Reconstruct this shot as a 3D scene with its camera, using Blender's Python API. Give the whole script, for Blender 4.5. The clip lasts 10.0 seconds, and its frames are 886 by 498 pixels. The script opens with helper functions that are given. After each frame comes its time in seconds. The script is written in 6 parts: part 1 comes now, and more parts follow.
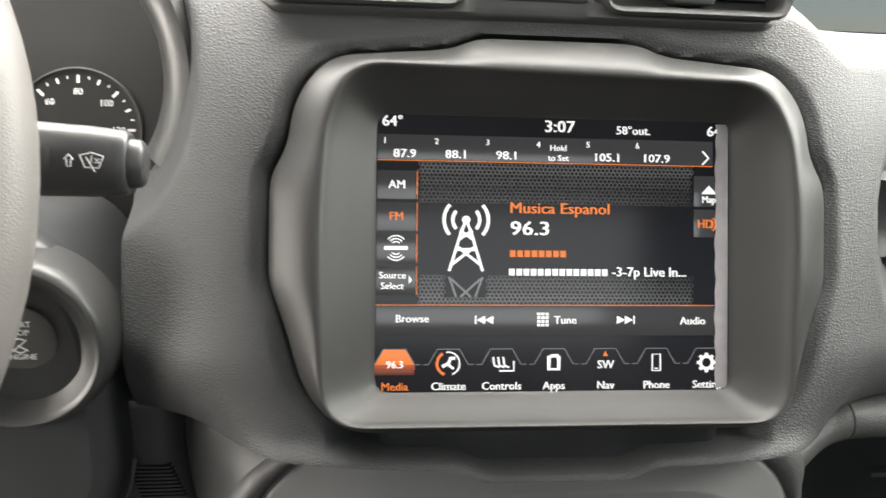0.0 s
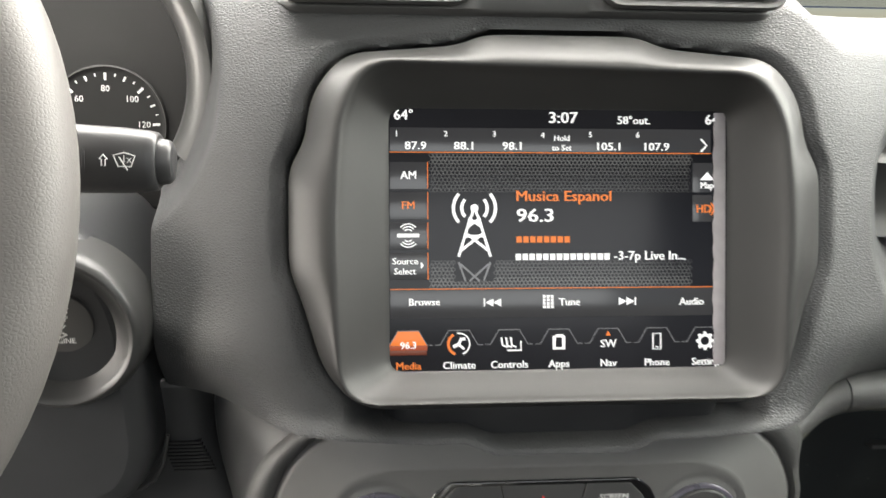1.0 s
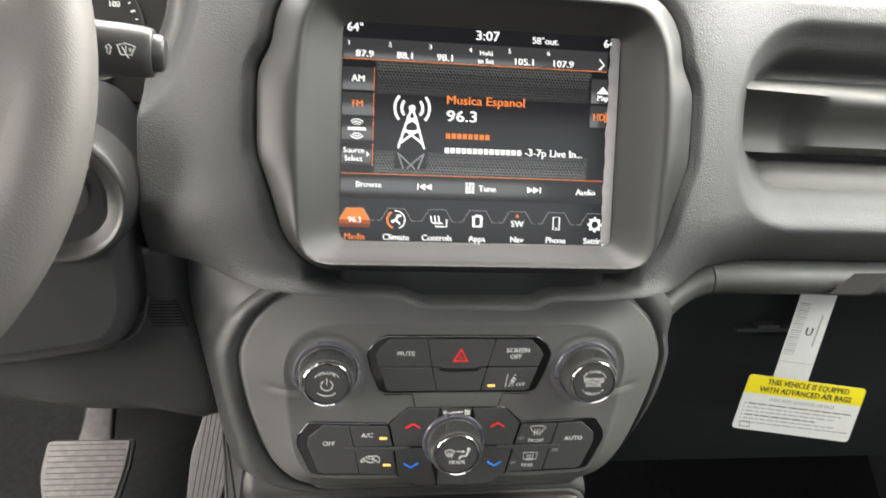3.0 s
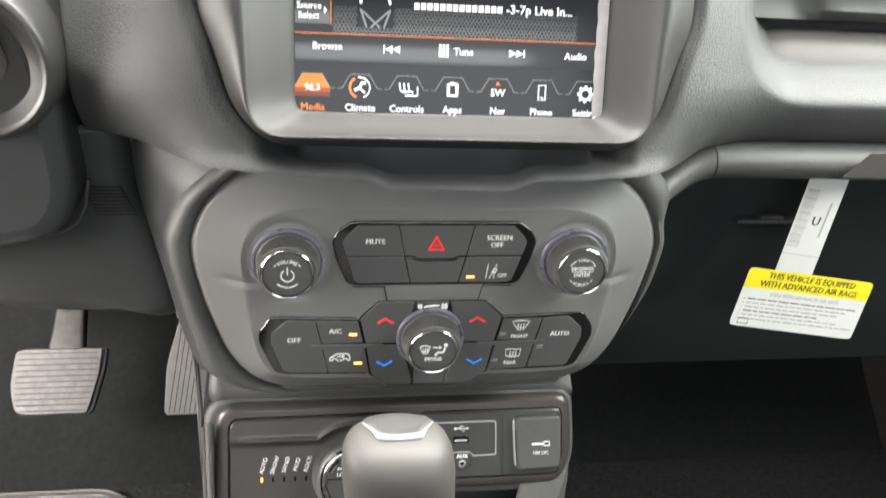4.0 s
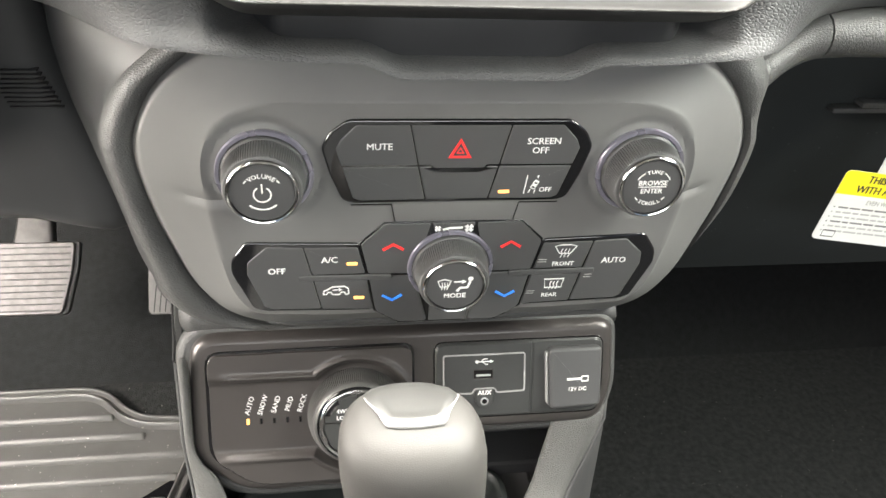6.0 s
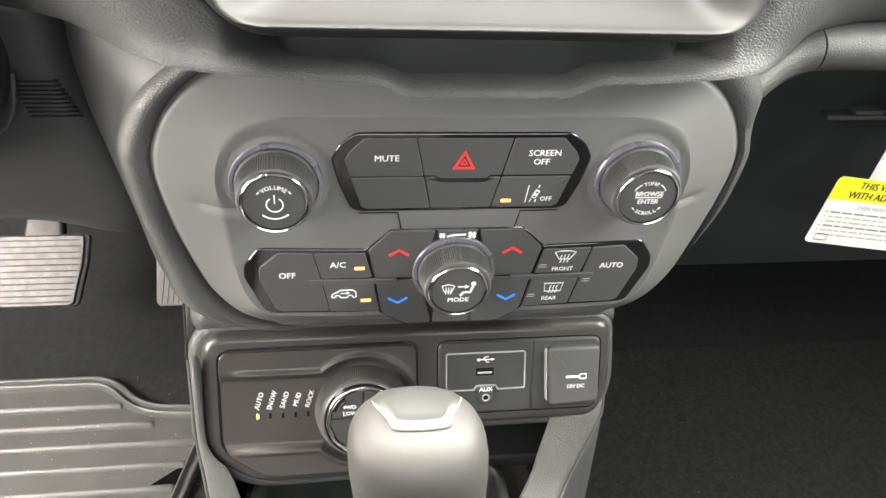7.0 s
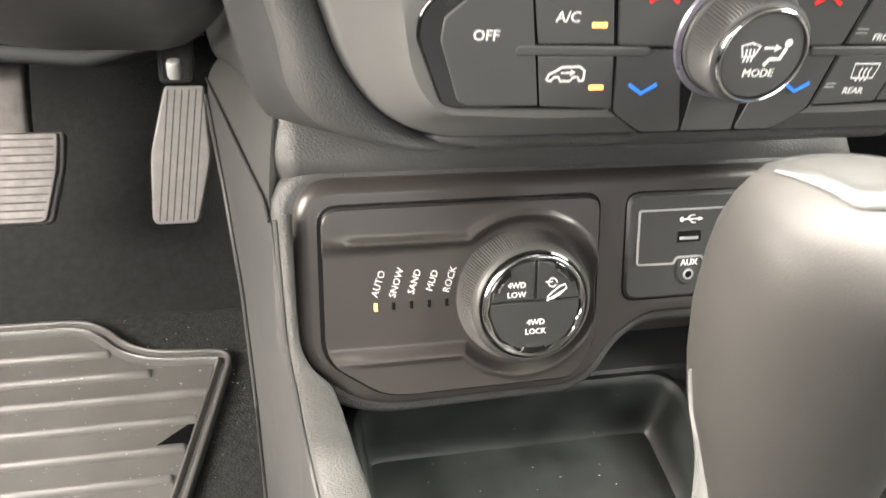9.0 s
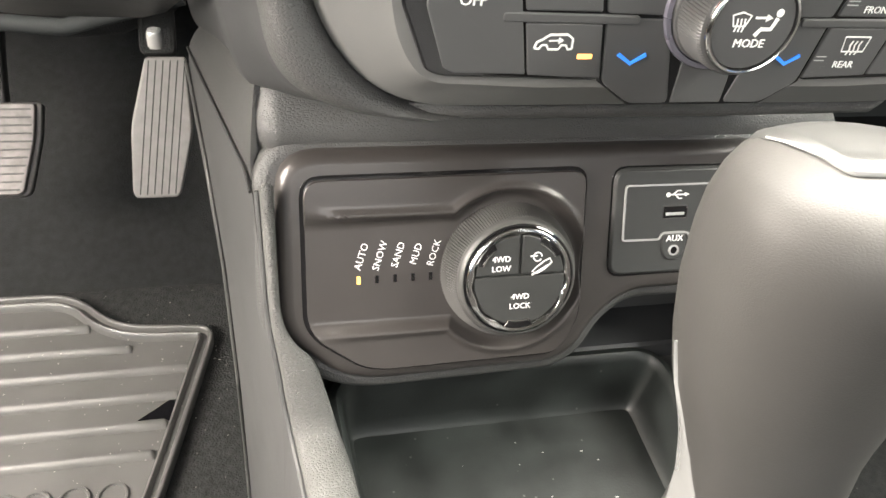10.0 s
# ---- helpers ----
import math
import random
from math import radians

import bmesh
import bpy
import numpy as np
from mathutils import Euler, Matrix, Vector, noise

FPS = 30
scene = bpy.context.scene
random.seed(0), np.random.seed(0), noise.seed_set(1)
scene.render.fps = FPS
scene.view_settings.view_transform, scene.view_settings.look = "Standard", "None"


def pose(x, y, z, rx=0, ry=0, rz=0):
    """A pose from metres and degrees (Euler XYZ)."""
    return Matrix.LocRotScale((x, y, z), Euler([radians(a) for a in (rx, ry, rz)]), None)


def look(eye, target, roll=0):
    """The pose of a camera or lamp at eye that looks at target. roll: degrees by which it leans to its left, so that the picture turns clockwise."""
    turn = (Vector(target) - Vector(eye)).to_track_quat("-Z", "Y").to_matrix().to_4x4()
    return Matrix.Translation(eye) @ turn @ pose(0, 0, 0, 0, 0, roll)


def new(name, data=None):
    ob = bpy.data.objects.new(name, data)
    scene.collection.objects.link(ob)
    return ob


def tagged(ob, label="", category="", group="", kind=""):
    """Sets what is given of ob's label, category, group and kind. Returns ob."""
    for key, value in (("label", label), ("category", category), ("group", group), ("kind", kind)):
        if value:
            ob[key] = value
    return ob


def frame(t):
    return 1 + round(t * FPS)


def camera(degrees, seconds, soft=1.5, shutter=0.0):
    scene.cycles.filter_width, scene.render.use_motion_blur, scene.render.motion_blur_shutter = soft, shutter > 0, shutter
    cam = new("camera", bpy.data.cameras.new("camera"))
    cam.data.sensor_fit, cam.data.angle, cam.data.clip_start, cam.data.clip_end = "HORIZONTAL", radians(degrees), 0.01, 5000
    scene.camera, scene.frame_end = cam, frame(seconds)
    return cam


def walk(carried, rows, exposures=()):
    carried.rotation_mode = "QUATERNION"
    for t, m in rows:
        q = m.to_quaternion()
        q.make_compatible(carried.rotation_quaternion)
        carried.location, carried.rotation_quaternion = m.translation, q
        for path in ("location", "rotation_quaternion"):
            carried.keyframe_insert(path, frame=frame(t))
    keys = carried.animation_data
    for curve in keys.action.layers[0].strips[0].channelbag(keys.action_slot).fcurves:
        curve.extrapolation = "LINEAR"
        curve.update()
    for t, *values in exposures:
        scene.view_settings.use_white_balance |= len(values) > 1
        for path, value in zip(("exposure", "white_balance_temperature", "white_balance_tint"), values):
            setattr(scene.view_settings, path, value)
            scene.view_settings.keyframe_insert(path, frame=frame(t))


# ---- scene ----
cam = camera(60.6, 10.0, shutter=0.5)
PATH = [
    (0, (-0.087, -0.336, 0.759), (0.115, 1.6, 0.302), 1.9),
    (0.5, (-0.087, -0.346, 0.766), (0.028, 1.594, 0.295), 0.8),
    (1, (-0.085, -0.355, 0.768), (0.07, 1.572, 0.254), 0.9),
    (1.5, (-0.099, -0.409, 0.773), (0.106, 1.503, 0.221), 1.9),
    (2, (-0.105, -0.444, 0.771), (0.119, 1.45, 0.169), 3.2),
    (3.3, (-0.076, -0.446, 0.758), (0.223, 1.399, 0.045), 4.0),
    (3.5, (-0.07, -0.435, 0.75), (0.23, 1.392, -0.007), 3.9),
    (4, (-0.066, -0.411, 0.725), (0.238, 1.369, -0.135), 4.0),
    (4.5, (-0.067, -0.403, 0.717), (0.235, 1.325, -0.244), 4.1),
    (5, (-0.066, -0.372, 0.703), (0.228, 1.3, -0.353), 4.3),
    (5.5, (-0.052, -0.306, 0.695), (0.237, 1.319, -0.435), 4.4),
    (5.7, (-0.055, -0.301, 0.692), (0.234, 1.311, -0.456), 4.4),
    (7, (-0.062, -0.307, 0.712), (0.221, 1.267, -0.49), 4.8),
    (7.5, (-0.064, -0.306, 0.71), (0.228, 1.265, -0.493), 5.0),
    (8, (-0.084, -0.288, 0.695), (0.214, 1.274, -0.519), 5.0),
    (8.5, (-0.133, -0.246, 0.623), (0.21, 1.289, -0.612), 4.8),
    (9, (-0.152, -0.216, 0.556), (0.271, 1.296, -0.682), 6.5),
    (9.5, (-0.15, -0.212, 0.546), (0.313, 1.28, -0.703), 7.2),
    (10, (-0.151, -0.215, 0.551), (0.308, 1.257, -0.723), 8.1),
]
EXPOSURE = [(0, -0.24, 6620, 9), (2, -0.16, 6650, 9), (3.3, 0.08, 6650, 9), (4.2, 0.58, 6500, 9), (5, 0.76, 6600, 9), (7, 0.80, 6700, 9), (8, 0.80, 6800, 10), (8.5, 0.84, 7000, 13), (9, 0.92, 6900, 11), (10, 0.94, 6850, 10)]
walk(cam, [(t, look(eye, target, roll)) for t, eye, target, roll in PATH], EXPOSURE)


# ------------------------------------------------------------------ light and world
world = bpy.data.worlds.new("daylight")
scene.world = world
world.use_nodes = True
wn, wl = world.node_tree.nodes, world.node_tree.links
sky = wn.new("ShaderNodeTexSky")
sky.sky_type, sky.sun_disc = "NISHITA", False
sky.sun_elevation, sky.sun_rotation = radians(50), radians(60)
wl.new(sky.outputs[0], wn["Background"].inputs[0])
wn["Background"].inputs[1].default_value = 0.07

sun = new("sun", bpy.data.lights.new("sun", "SUN"))
sun.data.energy, sun.data.angle, sun.data.color = 1.0, radians(15), (1.0, 0.96, 0.9)
sun.matrix_world = look((2.2, 1.3, 3.4), (0, 0, 0.6))


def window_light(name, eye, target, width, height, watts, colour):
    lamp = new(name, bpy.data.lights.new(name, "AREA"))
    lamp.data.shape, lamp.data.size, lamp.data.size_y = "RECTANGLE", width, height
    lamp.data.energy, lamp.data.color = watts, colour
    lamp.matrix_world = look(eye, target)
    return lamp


window_light("windshield_daylight", (0, 0.13, 1.17), (0, -0.10, 0.62), 1.25, 0.40, 57.0, (1.0, 0.975, 0.93))
window_light("passenger_window_daylight", (0.77, -0.14, 1.04), (0.0, -0.02, 0.60), 0.70, 0.34, 18.0, (0.97, 0.99, 0.93))
window_light("driver_window_daylight", (-0.79, -0.36, 1.03), (0.0, 0.0, 0.56), 0.80, 0.34, 6.0, (1.0, 0.945, 0.89))
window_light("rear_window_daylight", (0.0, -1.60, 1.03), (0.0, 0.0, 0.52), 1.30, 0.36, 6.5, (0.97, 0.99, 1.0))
window_light("driver_door_daylight", (-0.785, 0.02, 0.62), (-0.34, 0.24, 0.0), 0.56, 0.40, 21.5, (1.0, 0.94, 0.88))


# ------------------------------------------------------------------ materials
def material(name, colour, rough=0.5, metal=0.0, grain=0.0, grain_scale=800.0, kind="noise", vary=0.12, vary_scale=30.0,
             coat=0.0, emit=0.0, emit_colour=None, spec=0.5, rough_vary=0.06, dust=0.0):
    m = bpy.data.materials.new(name)
    m.use_nodes = True
    n, l = m.node_tree.nodes, m.node_tree.links
    b = n["Principled BSDF"]
    b.inputs["Base Color"].default_value = (*colour, 1)
    b.inputs["Roughness"].default_value = rough
    b.inputs["Metallic"].default_value = metal
    b.inputs["Coat Weight"].default_value = coat
    b.inputs["Coat Roughness"].default_value = 0.04
    b.inputs["Specular IOR Level"].default_value = spec
    if emit:
        b.inputs["Emission Color"].default_value = (*(emit_colour or colour), 1)
        b.inputs["Emission Strength"].default_value = emit
    co = n.new("ShaderNodeTexCoord")
    if vary:
        big = n.new("ShaderNodeTexNoise")
        big.inputs["Scale"].default_value, big.inputs["Detail"].default_value = vary_scale, 5
        l.new(co.outputs["Object"], big.inputs["Vector"])
        ramp = n.new("ShaderNodeMapRange")
        ramp.inputs["From Min"].default_value, ramp.inputs["From Max"].default_value = 0.3, 0.7
        ramp.inputs["To Min"].default_value, ramp.inputs["To Max"].default_value = 1 - vary, 1 + vary
        l.new(big.outputs["Fac"], ramp.inputs["Value"])
        mul = n.new("ShaderNodeVectorMath")
        mul.operation = "SCALE"
        mul.inputs[0].default_value = colour
        l.new(ramp.outputs[0], mul.inputs["Scale"])
        last = mul.outputs[0]
        if dust:
            fleck = n.new("ShaderNodeTexVoronoi")
            fleck.inputs["Scale"].default_value = 90.0
            l.new(co.outputs["Object"], fleck.inputs["Vector"])
            cut = n.new("ShaderNodeMapRange")
            cut.inputs["From Min"].default_value, cut.inputs["From Max"].default_value = 0.035, 0.075
            cut.inputs["To Min"].default_value, cut.inputs["To Max"].default_value = dust, 0.0
            l.new(fleck.outputs["Distance"], cut.inputs["Value"])
            mix = n.new("ShaderNodeMix")
            mix.data_type = "RGBA"
            l.new(cut.outputs[0], mix.inputs["Factor"])
            l.new(last, mix.inputs["A"])
            mix.inputs["B"].default_value = (0.45, 0.43, 0.40, 1)
            last = mix.outputs["Result"]
        l.new(last, b.inputs["Base Color"])
        rr = n.new("ShaderNodeMapRange")
        rr.inputs["To Min"].default_value, rr.inputs["To Max"].default_value = max(0.02, rough - rough_vary), rough + rough_vary
        l.new(big.outputs["Fac"], rr.inputs["Value"])
        l.new(rr.outputs[0], b.inputs["Roughness"])
    if grain:
        if kind == "leather":
            warp = n.new("ShaderNodeTexNoise")
            warp.inputs["Scale"].default_value = grain_scale * 0.5
            l.new(co.outputs["Object"], warp.inputs["Vector"])
            add = n.new("ShaderNodeMix")
            add.data_type = "VECTOR"
            add.inputs["Factor"].default_value = 0.0005
            l.new(co.outputs["Object"], add.inputs["A"])
            l.new(warp.outputs["Color"], add.inputs["B"])
            tex = n.new("ShaderNodeTexVoronoi")
            tex.feature = "DISTANCE_TO_EDGE"
            tex.inputs["Scale"].default_value = grain_scale
            wide = n.new("ShaderNodeVectorMath")
            wide.operation = "MULTIPLY"
            wide.inputs[1].default_value = (0.72, 1.0, 1.15)
            l.new(add.outputs["Result"], wide.inputs[0])
            l.new(wide.outputs[0], tex.inputs["Vector"])
            soft = n.new("ShaderNodeMapRange")
            soft.interpolation_type = "SMOOTHSTEP"
            soft.inputs["From Max"].default_value = 0.30
            l.new(tex.outputs["Distance"], soft.inputs["Value"])
            height = soft.outputs[0]
        else:
            tex = n.new("ShaderNodeTexNoise")
            tex.inputs["Scale"].default_value, tex.inputs["Detail"].default_value = grain_scale, 3
            l.new(co.outputs["Object"], tex.inputs["Vector"])
            height = tex.outputs["Fac"]
        bump = n.new("ShaderNodeBump")
        bump.inputs["Strength"].default_value, bump.inputs["Distance"].default_value = 0.8, grain
        l.new(height, bump.inputs["Height"])
        l.new(bump.outputs[0], b.inputs["Normal"])
    return m


PAD = material("grained_soft_plastic", (0.053, 0.054, 0.055), 0.56, grain=0.00018, grain_scale=600, kind="leather", vary=0.08)
RAILSKIN = material("grained_rail_skin", (0.092, 0.091, 0.087), 0.42, grain=0.00028, grain_scale=820, kind="leather", vary=0.10)
TRIM = material("grained_dark_trim", (0.066, 0.066, 0.065), 0.44, grain=0.00016, grain_scale=800, kind="leather", vary=0.10)
PLASTIC = material("fine_dark_plastic", (0.062, 0.062, 0.062), 0.50, grain=0.00004, grain_scale=2500, vary=0.08)
KNEE = material("dark_knee_plastic", (0.038, 0.039, 0.040), 0.5, grain=0.00005, grain_scale=2000, vary=0.08)
SATIN = material("satin_grey_paint", (0.033, 0.0327, 0.0317), 0.46, metal=0.25, grain=0.00002, grain_scale=3000, vary=0.05)
FASCIA = material("matt_grey_fascia", (0.142, 0.141, 0.137), 0.48, metal=0.05, grain=0.00002, grain_scale=3000, vary=0.06)
FRAME = material("satin_console_frame", (0.058, 0.0525, 0.050), 0.30, metal=0.28, grain=0.00002, grain_scale=3000, vary=0.06, rough_vary=0.03)
BUTTON = material("soft_touch_button", (0.064, 0.064, 0.065), 0.55, grain=0.00002, grain_scale=3000, vary=0.05)
GLOSS = material("piano_black", (0.006, 0.006, 0.007), 0.06, coat=1.0, vary=0.1, rough_vary=0.03)
CHROME = material("polished_chrome", (0.66, 0.655, 0.65), 0.14, metal=1.0, vary=0.03, rough_vary=0.04)
SILVER = material("satin_silver", (0.62, 0.62, 0.61), 0.24, metal=0.6, vary=0.04)
HANDLE = material("satin_silver_grip", (0.062, 0.062, 0.060), 0.50, metal=0.15, vary=0.04)
CAP = material("satin_cap", (0.085, 0.085, 0.082), 0.40, metal=0.45, vary=0.05)
KNOBSKIN = material("knob_leather", (0.054, 0.052, 0.049), 0.52, grain=0.00002, grain_scale=1300, kind="leather", vary=0.06, spec=0.35)
SOCKET = material("socket_plastic", (0.034, 0.035, 0.034), 0.42, grain=0.00003, grain_scale=2500, vary=0.08)
SKIRT = material("smooth_dark_skirt", (0.024, 0.025, 0.027), 0.40, vary=0.08)
BUTTONGREY = material("grey_switch_rubber", (0.085, 0.082, 0.08), 0.45, vary=0.05)
LEATHER = material("smooth_leather", (0.088, 0.083, 0.079), 0.56, grain=0.00006, grain_scale=700, kind="leather", vary=0.07)
RUBBER = material("tray_rubber", (0.0125, 0.0150, 0.0142), 0.46, grain=0.00010, grain_scale=900, vary=0.5, vary_scale=40, dust=0.15, rough_vary=0.14)
MAT = material("mat_rubber", (0.092, 0.090, 0.087), 0.42, grain=0.00010, grain_scale=700, vary=0.10, vary_scale=25, dust=0.5)
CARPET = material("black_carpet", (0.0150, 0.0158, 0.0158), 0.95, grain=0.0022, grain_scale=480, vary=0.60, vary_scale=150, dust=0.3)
# shaded copy of the black carpet, darkened for the space under the dash
TOE_SHADE = material("shaded_toe_black", (0.0085, 0.0093, 0.0097), 0.95, grain=0.0012, grain_scale=600, vary=0.5, vary_scale=120)
PEDAL = material("worn_pedal_metal", (0.085, 0.081, 0.080), 0.42, metal=0.55, grain=0.00006, grain_scale=900, vary=0.22, vary_scale=90)
ACCEL = material("grey_pedal_rubber", (0.165, 0.160, 0.155), 0.5, grain=0.00005, grain_scale=900, vary=0.12, vary_scale=90)
GROOVE = material("pedal_rubber", (0.03, 0.03, 0.03), 0.7, vary=0.1)
STEEL = material("cast_pedal_arm", (0.055, 0.053, 0.052), 0.5, metal=0.5, grain=0.0002, grain_scale=300, vary=0.25, vary_scale=80)
# near-black teal: the footwell's shade and greenish haze put into the colour
FOOT_SHADE = material("footwell_shade", (0.017, 0.0205, 0.0215), 0.8, vary=0.2, dust=0.1)
STALK = material("black_stalk_plastic", (0.034, 0.034, 0.035), 0.40, grain=0.00003, grain_scale=2500, vary=0.08)
CLOTH = material("grey_cabin_lining", (0.14, 0.135, 0.13), 0.9, grain=0.0005, grain_scale=500, vary=0.06)
SATIN_DARK = material("satin_dark_ring", (0.078, 0.078, 0.076), 0.35, metal=0.2, vary=0.06)
GLOSS_SOFT = material("smooth_black_plastic", (0.040, 0.041, 0.043), 0.34, vary=0.1, grain=0.00003, grain_scale=2500)
POD = material("column_pod_plastic", (0.040, 0.040, 0.0395), 0.38, grain=0.00003, grain_scale=2500, vary=0.08)
LINING = material("dark_cabin_lining", (0.06, 0.055, 0.053), 0.85, grain=0.0004, grain_scale=500, vary=0.06)
PAPER = material("white_card", (0.70, 0.70, 0.68), 0.55, vary=0.03)
YELLOW = material("yellow_print", (0.85, 0.72, 0.02), 0.5, vary=0.03)
INK = material("black_ink", (0.03, 0.03, 0.03), 0.6, vary=0)
FAINT = material("faint_ink", (0.40, 0.40, 0.39), 0.6, vary=0)
PRINT = material("grey_ink", (0.20, 0.20, 0.20), 0.6, vary=0)
WHITE = material("white_print", (0.82, 0.82, 0.80), 0.5, vary=0)
RED = material("red_print", (0.75, 0.03, 0.03), 0.5, vary=0, emit=0.35)
BLUE = material("blue_print", (0.03, 0.22, 0.85), 0.5, vary=0, emit=0.35)
AMBER = material("amber_light", (1.0, 0.50, 0.12), 0.4, vary=0, emit=1.35)
DIAL = material("dial_face", (0.020, 0.0195, 0.019), 0.55, vary=0.06, spec=0.2)
SCREEN = material("lit_screen", (0.010, 0.010, 0.012), 0.13, vary=0.3, vary_scale=9, spec=0.20, emit=0.006, emit_colour=(0.75, 0.75, 0.9))
UI_WHITE = material("ui_white", (0.1, 0.1, 0.1), 0.3, vary=0, emit=1.25, emit_colour=(1, 1, 1))
UI_ORANGE = material("ui_orange", (0.10, 0.02, 0.005), 0.3, vary=0, emit=0.95, emit_colour=(1.0, 0.25, 0.03))
UI_EMBER = material("ui_ember", (0.05, 0.01, 0.005), 0.3, vary=0, emit=0.38, emit_colour=(1.0, 0.16, 0.02))
UI_EMBER_LOW = material("ui_ember_low", (0.03, 0.01, 0.005), 0.3, vary=0, emit=0.14, emit_colour=(1.0, 0.16, 0.02))
UI_GREY = material("ui_grey", (0.1, 0.1, 0.1), 0.3, vary=0, emit=0.10, emit_colour=(0.9, 0.9, 1.0))
UI_DARK = material("ui_dark", (0.02, 0.02, 0.02), 0.15, vary=0, emit=0.035, emit_colour=(0.9, 0.9, 1.0))
UI_MESH = material("ui_mesh", (0.01, 0.01, 0.01), 0.2, vary=0, emit=0.085, emit_colour=(0.95, 0.95, 0.92))
UI_MESH_LOW = material("ui_mesh_low", (0.01, 0.01, 0.01), 0.2, vary=0, emit=0.045, emit_colour=(0.95, 0.95, 0.92))
UI_MESH_FAINT = material("ui_mesh_faint", (0.01, 0.01, 0.01), 0.2, vary=0, emit=0.02, emit_colour=(0.95, 0.95, 0.95))
STRAP = material("cloudy_strap", (0.12, 0.115, 0.108), 0.40, vary=0.1, vary_scale=60)
FILM = material("peeling_film", (0.27, 0.25, 0.26), 0.35, vary=0.12, vary_scale=120)
GLASS = bpy.data.materials.new("window_glass")
GLASS.use_nodes = True
gb = GLASS.node_tree.nodes["Principled BSDF"]
gb.inputs["Transmission Weight"].default_value, gb.inputs["Roughness"].default_value, gb.inputs["IOR"].default_value = 1.0, 0.0, 1.45


# ------------------------------------------------------------------ building helpers
MM = 0.001


def basis(origin, lean):
    """A frame on a panel that leans back: u right, v up along the panel, n out of it."""
    a = radians(lean)
    u, v, n = Vector((1, 0, 0)), Vector((0, math.sin(a), math.cos(a))), Vector((0, -math.cos(a), math.sin(a)))
    m = Matrix.Identity(4)
    for i, c in enumerate((u, v, n, Vector(origin))):
        m[0][i], m[1][i], m[2][i] = c
    return m


def thing(name, m, label, category, group="", kind=""):
    ob = new(name)
    ob.empty_display_size = 0.02
    ob.matrix_world = m
    return tagged(ob, label, category, group, kind)


def finish(bm, sharp=38):
    bmesh.ops.recalc_face_normals(bm, faces=bm.faces)
    lim = radians(sharp)
    for f in bm.faces:
        f.smooth = len(f.verts) < 5
    for e in bm.edges:
        if len(e.link_faces) == 2 and e.calc_face_angle(0) > lim:
            e.smooth = False


def part(name, bm, mat, parent=None, label="", m=None, sharp=38):
    finish(bm, sharp)
    me = bpy.data.meshes.new(name)
    bm.to_mesh(me)
    bm.free()
    me.materials.append(mat)
    ob = new(name, me)
    if parent is not None:
        ob.parent = parent
    if m is not None:
        ob.matrix_basis = m
    if label:
        tagged(ob, label)
    return ob


def single(name, bm, mat, label, category, kind="", m=None, group="", sharp=38):
    return tagged(part(name, bm, mat, None, "", m, sharp), label, category, group, kind)


def mirror(pts):
    """A right half outline (u > 0, from top to bottom) made whole, counter-clockwise from the left top."""
    right = [(u, v) for u, v in pts]
    left = [(-u, v) for u, v in pts if abs(u) > 1e-6]
    return left + right[::-1]


def area2(p):
    return sum(a[0] * b[1] - b[0] * a[1] for a, b in zip(p, p[1:] + p[:1]))


def ccw(p):
    return list(p) if area2(p) > 0 else list(p)[::-1]


def rounded(p, r, steps=4):
    """The outline p with its corners rounded to r (a number, or one for each corner)."""
    out, k = [], len(p)
    rs = r if isinstance(r, (list, tuple)) else [r] * k
    for i in range(k):
        b = Vector(p[i])
        da, dc = Vector(p[i - 1]) - b, Vector(p[(i + 1) % k]) - b
        la, lc = da.length, dc.length
        t = min(rs[i], 0.48 * la, 0.48 * lc)
        if t < 1e-6:
            out.append(tuple(b))
            continue
        a, c = b + da / la * t, b + dc / lc * t
        for s in range(steps + 1):
            w = s / steps
            q = a * (1 - w) ** 2 + b * 2 * w * (1 - w) + c * w * w
            out.append(tuple(q))
    return out


def inset(p, d):
    """The counter-clockwise outline p moved inwards by d."""
    out, k = [], len(p)
    for i in range(k):
        a, b, c = Vector(p[i - 1]), Vector(p[i]), Vector(p[(i + 1) % k])
        e1, e2 = (b - a), (c - b)
        if e1.length < 1e-9 or e2.length < 1e-9:
            out.append(tuple(b))
            continue
        e1.normalize(), e2.normalize()
        n1, n2 = Vector((-e1.y, e1.x)), Vector((-e2.y, e2.x))
        h = n1 + n2
        if h.length < 1e-6:
            h = n1
        h.normalize()
        out.append(tuple(b + h * (d / max(0.35, h.dot(n1)))))
    return out


def rings(bm, loops, cap_first=True, cap_last=True, closed=True):
    rows = [[bm.verts.new(q) for q in lp] for lp in loops]
    k = len(rows[0])
    for a, b in zip(rows, rows[1:]):
        for i in range(k if closed else k - 1):
            j = (i + 1) % k
            try:
                bm.faces.new((a[i], a[j], b[j], b[i]))
            except ValueError:
                pass
    if cap_first:
        bm.faces.new(rows[0][::-1])
    if cap_last:
        bm.faces.new(rows[-1])
    return rows


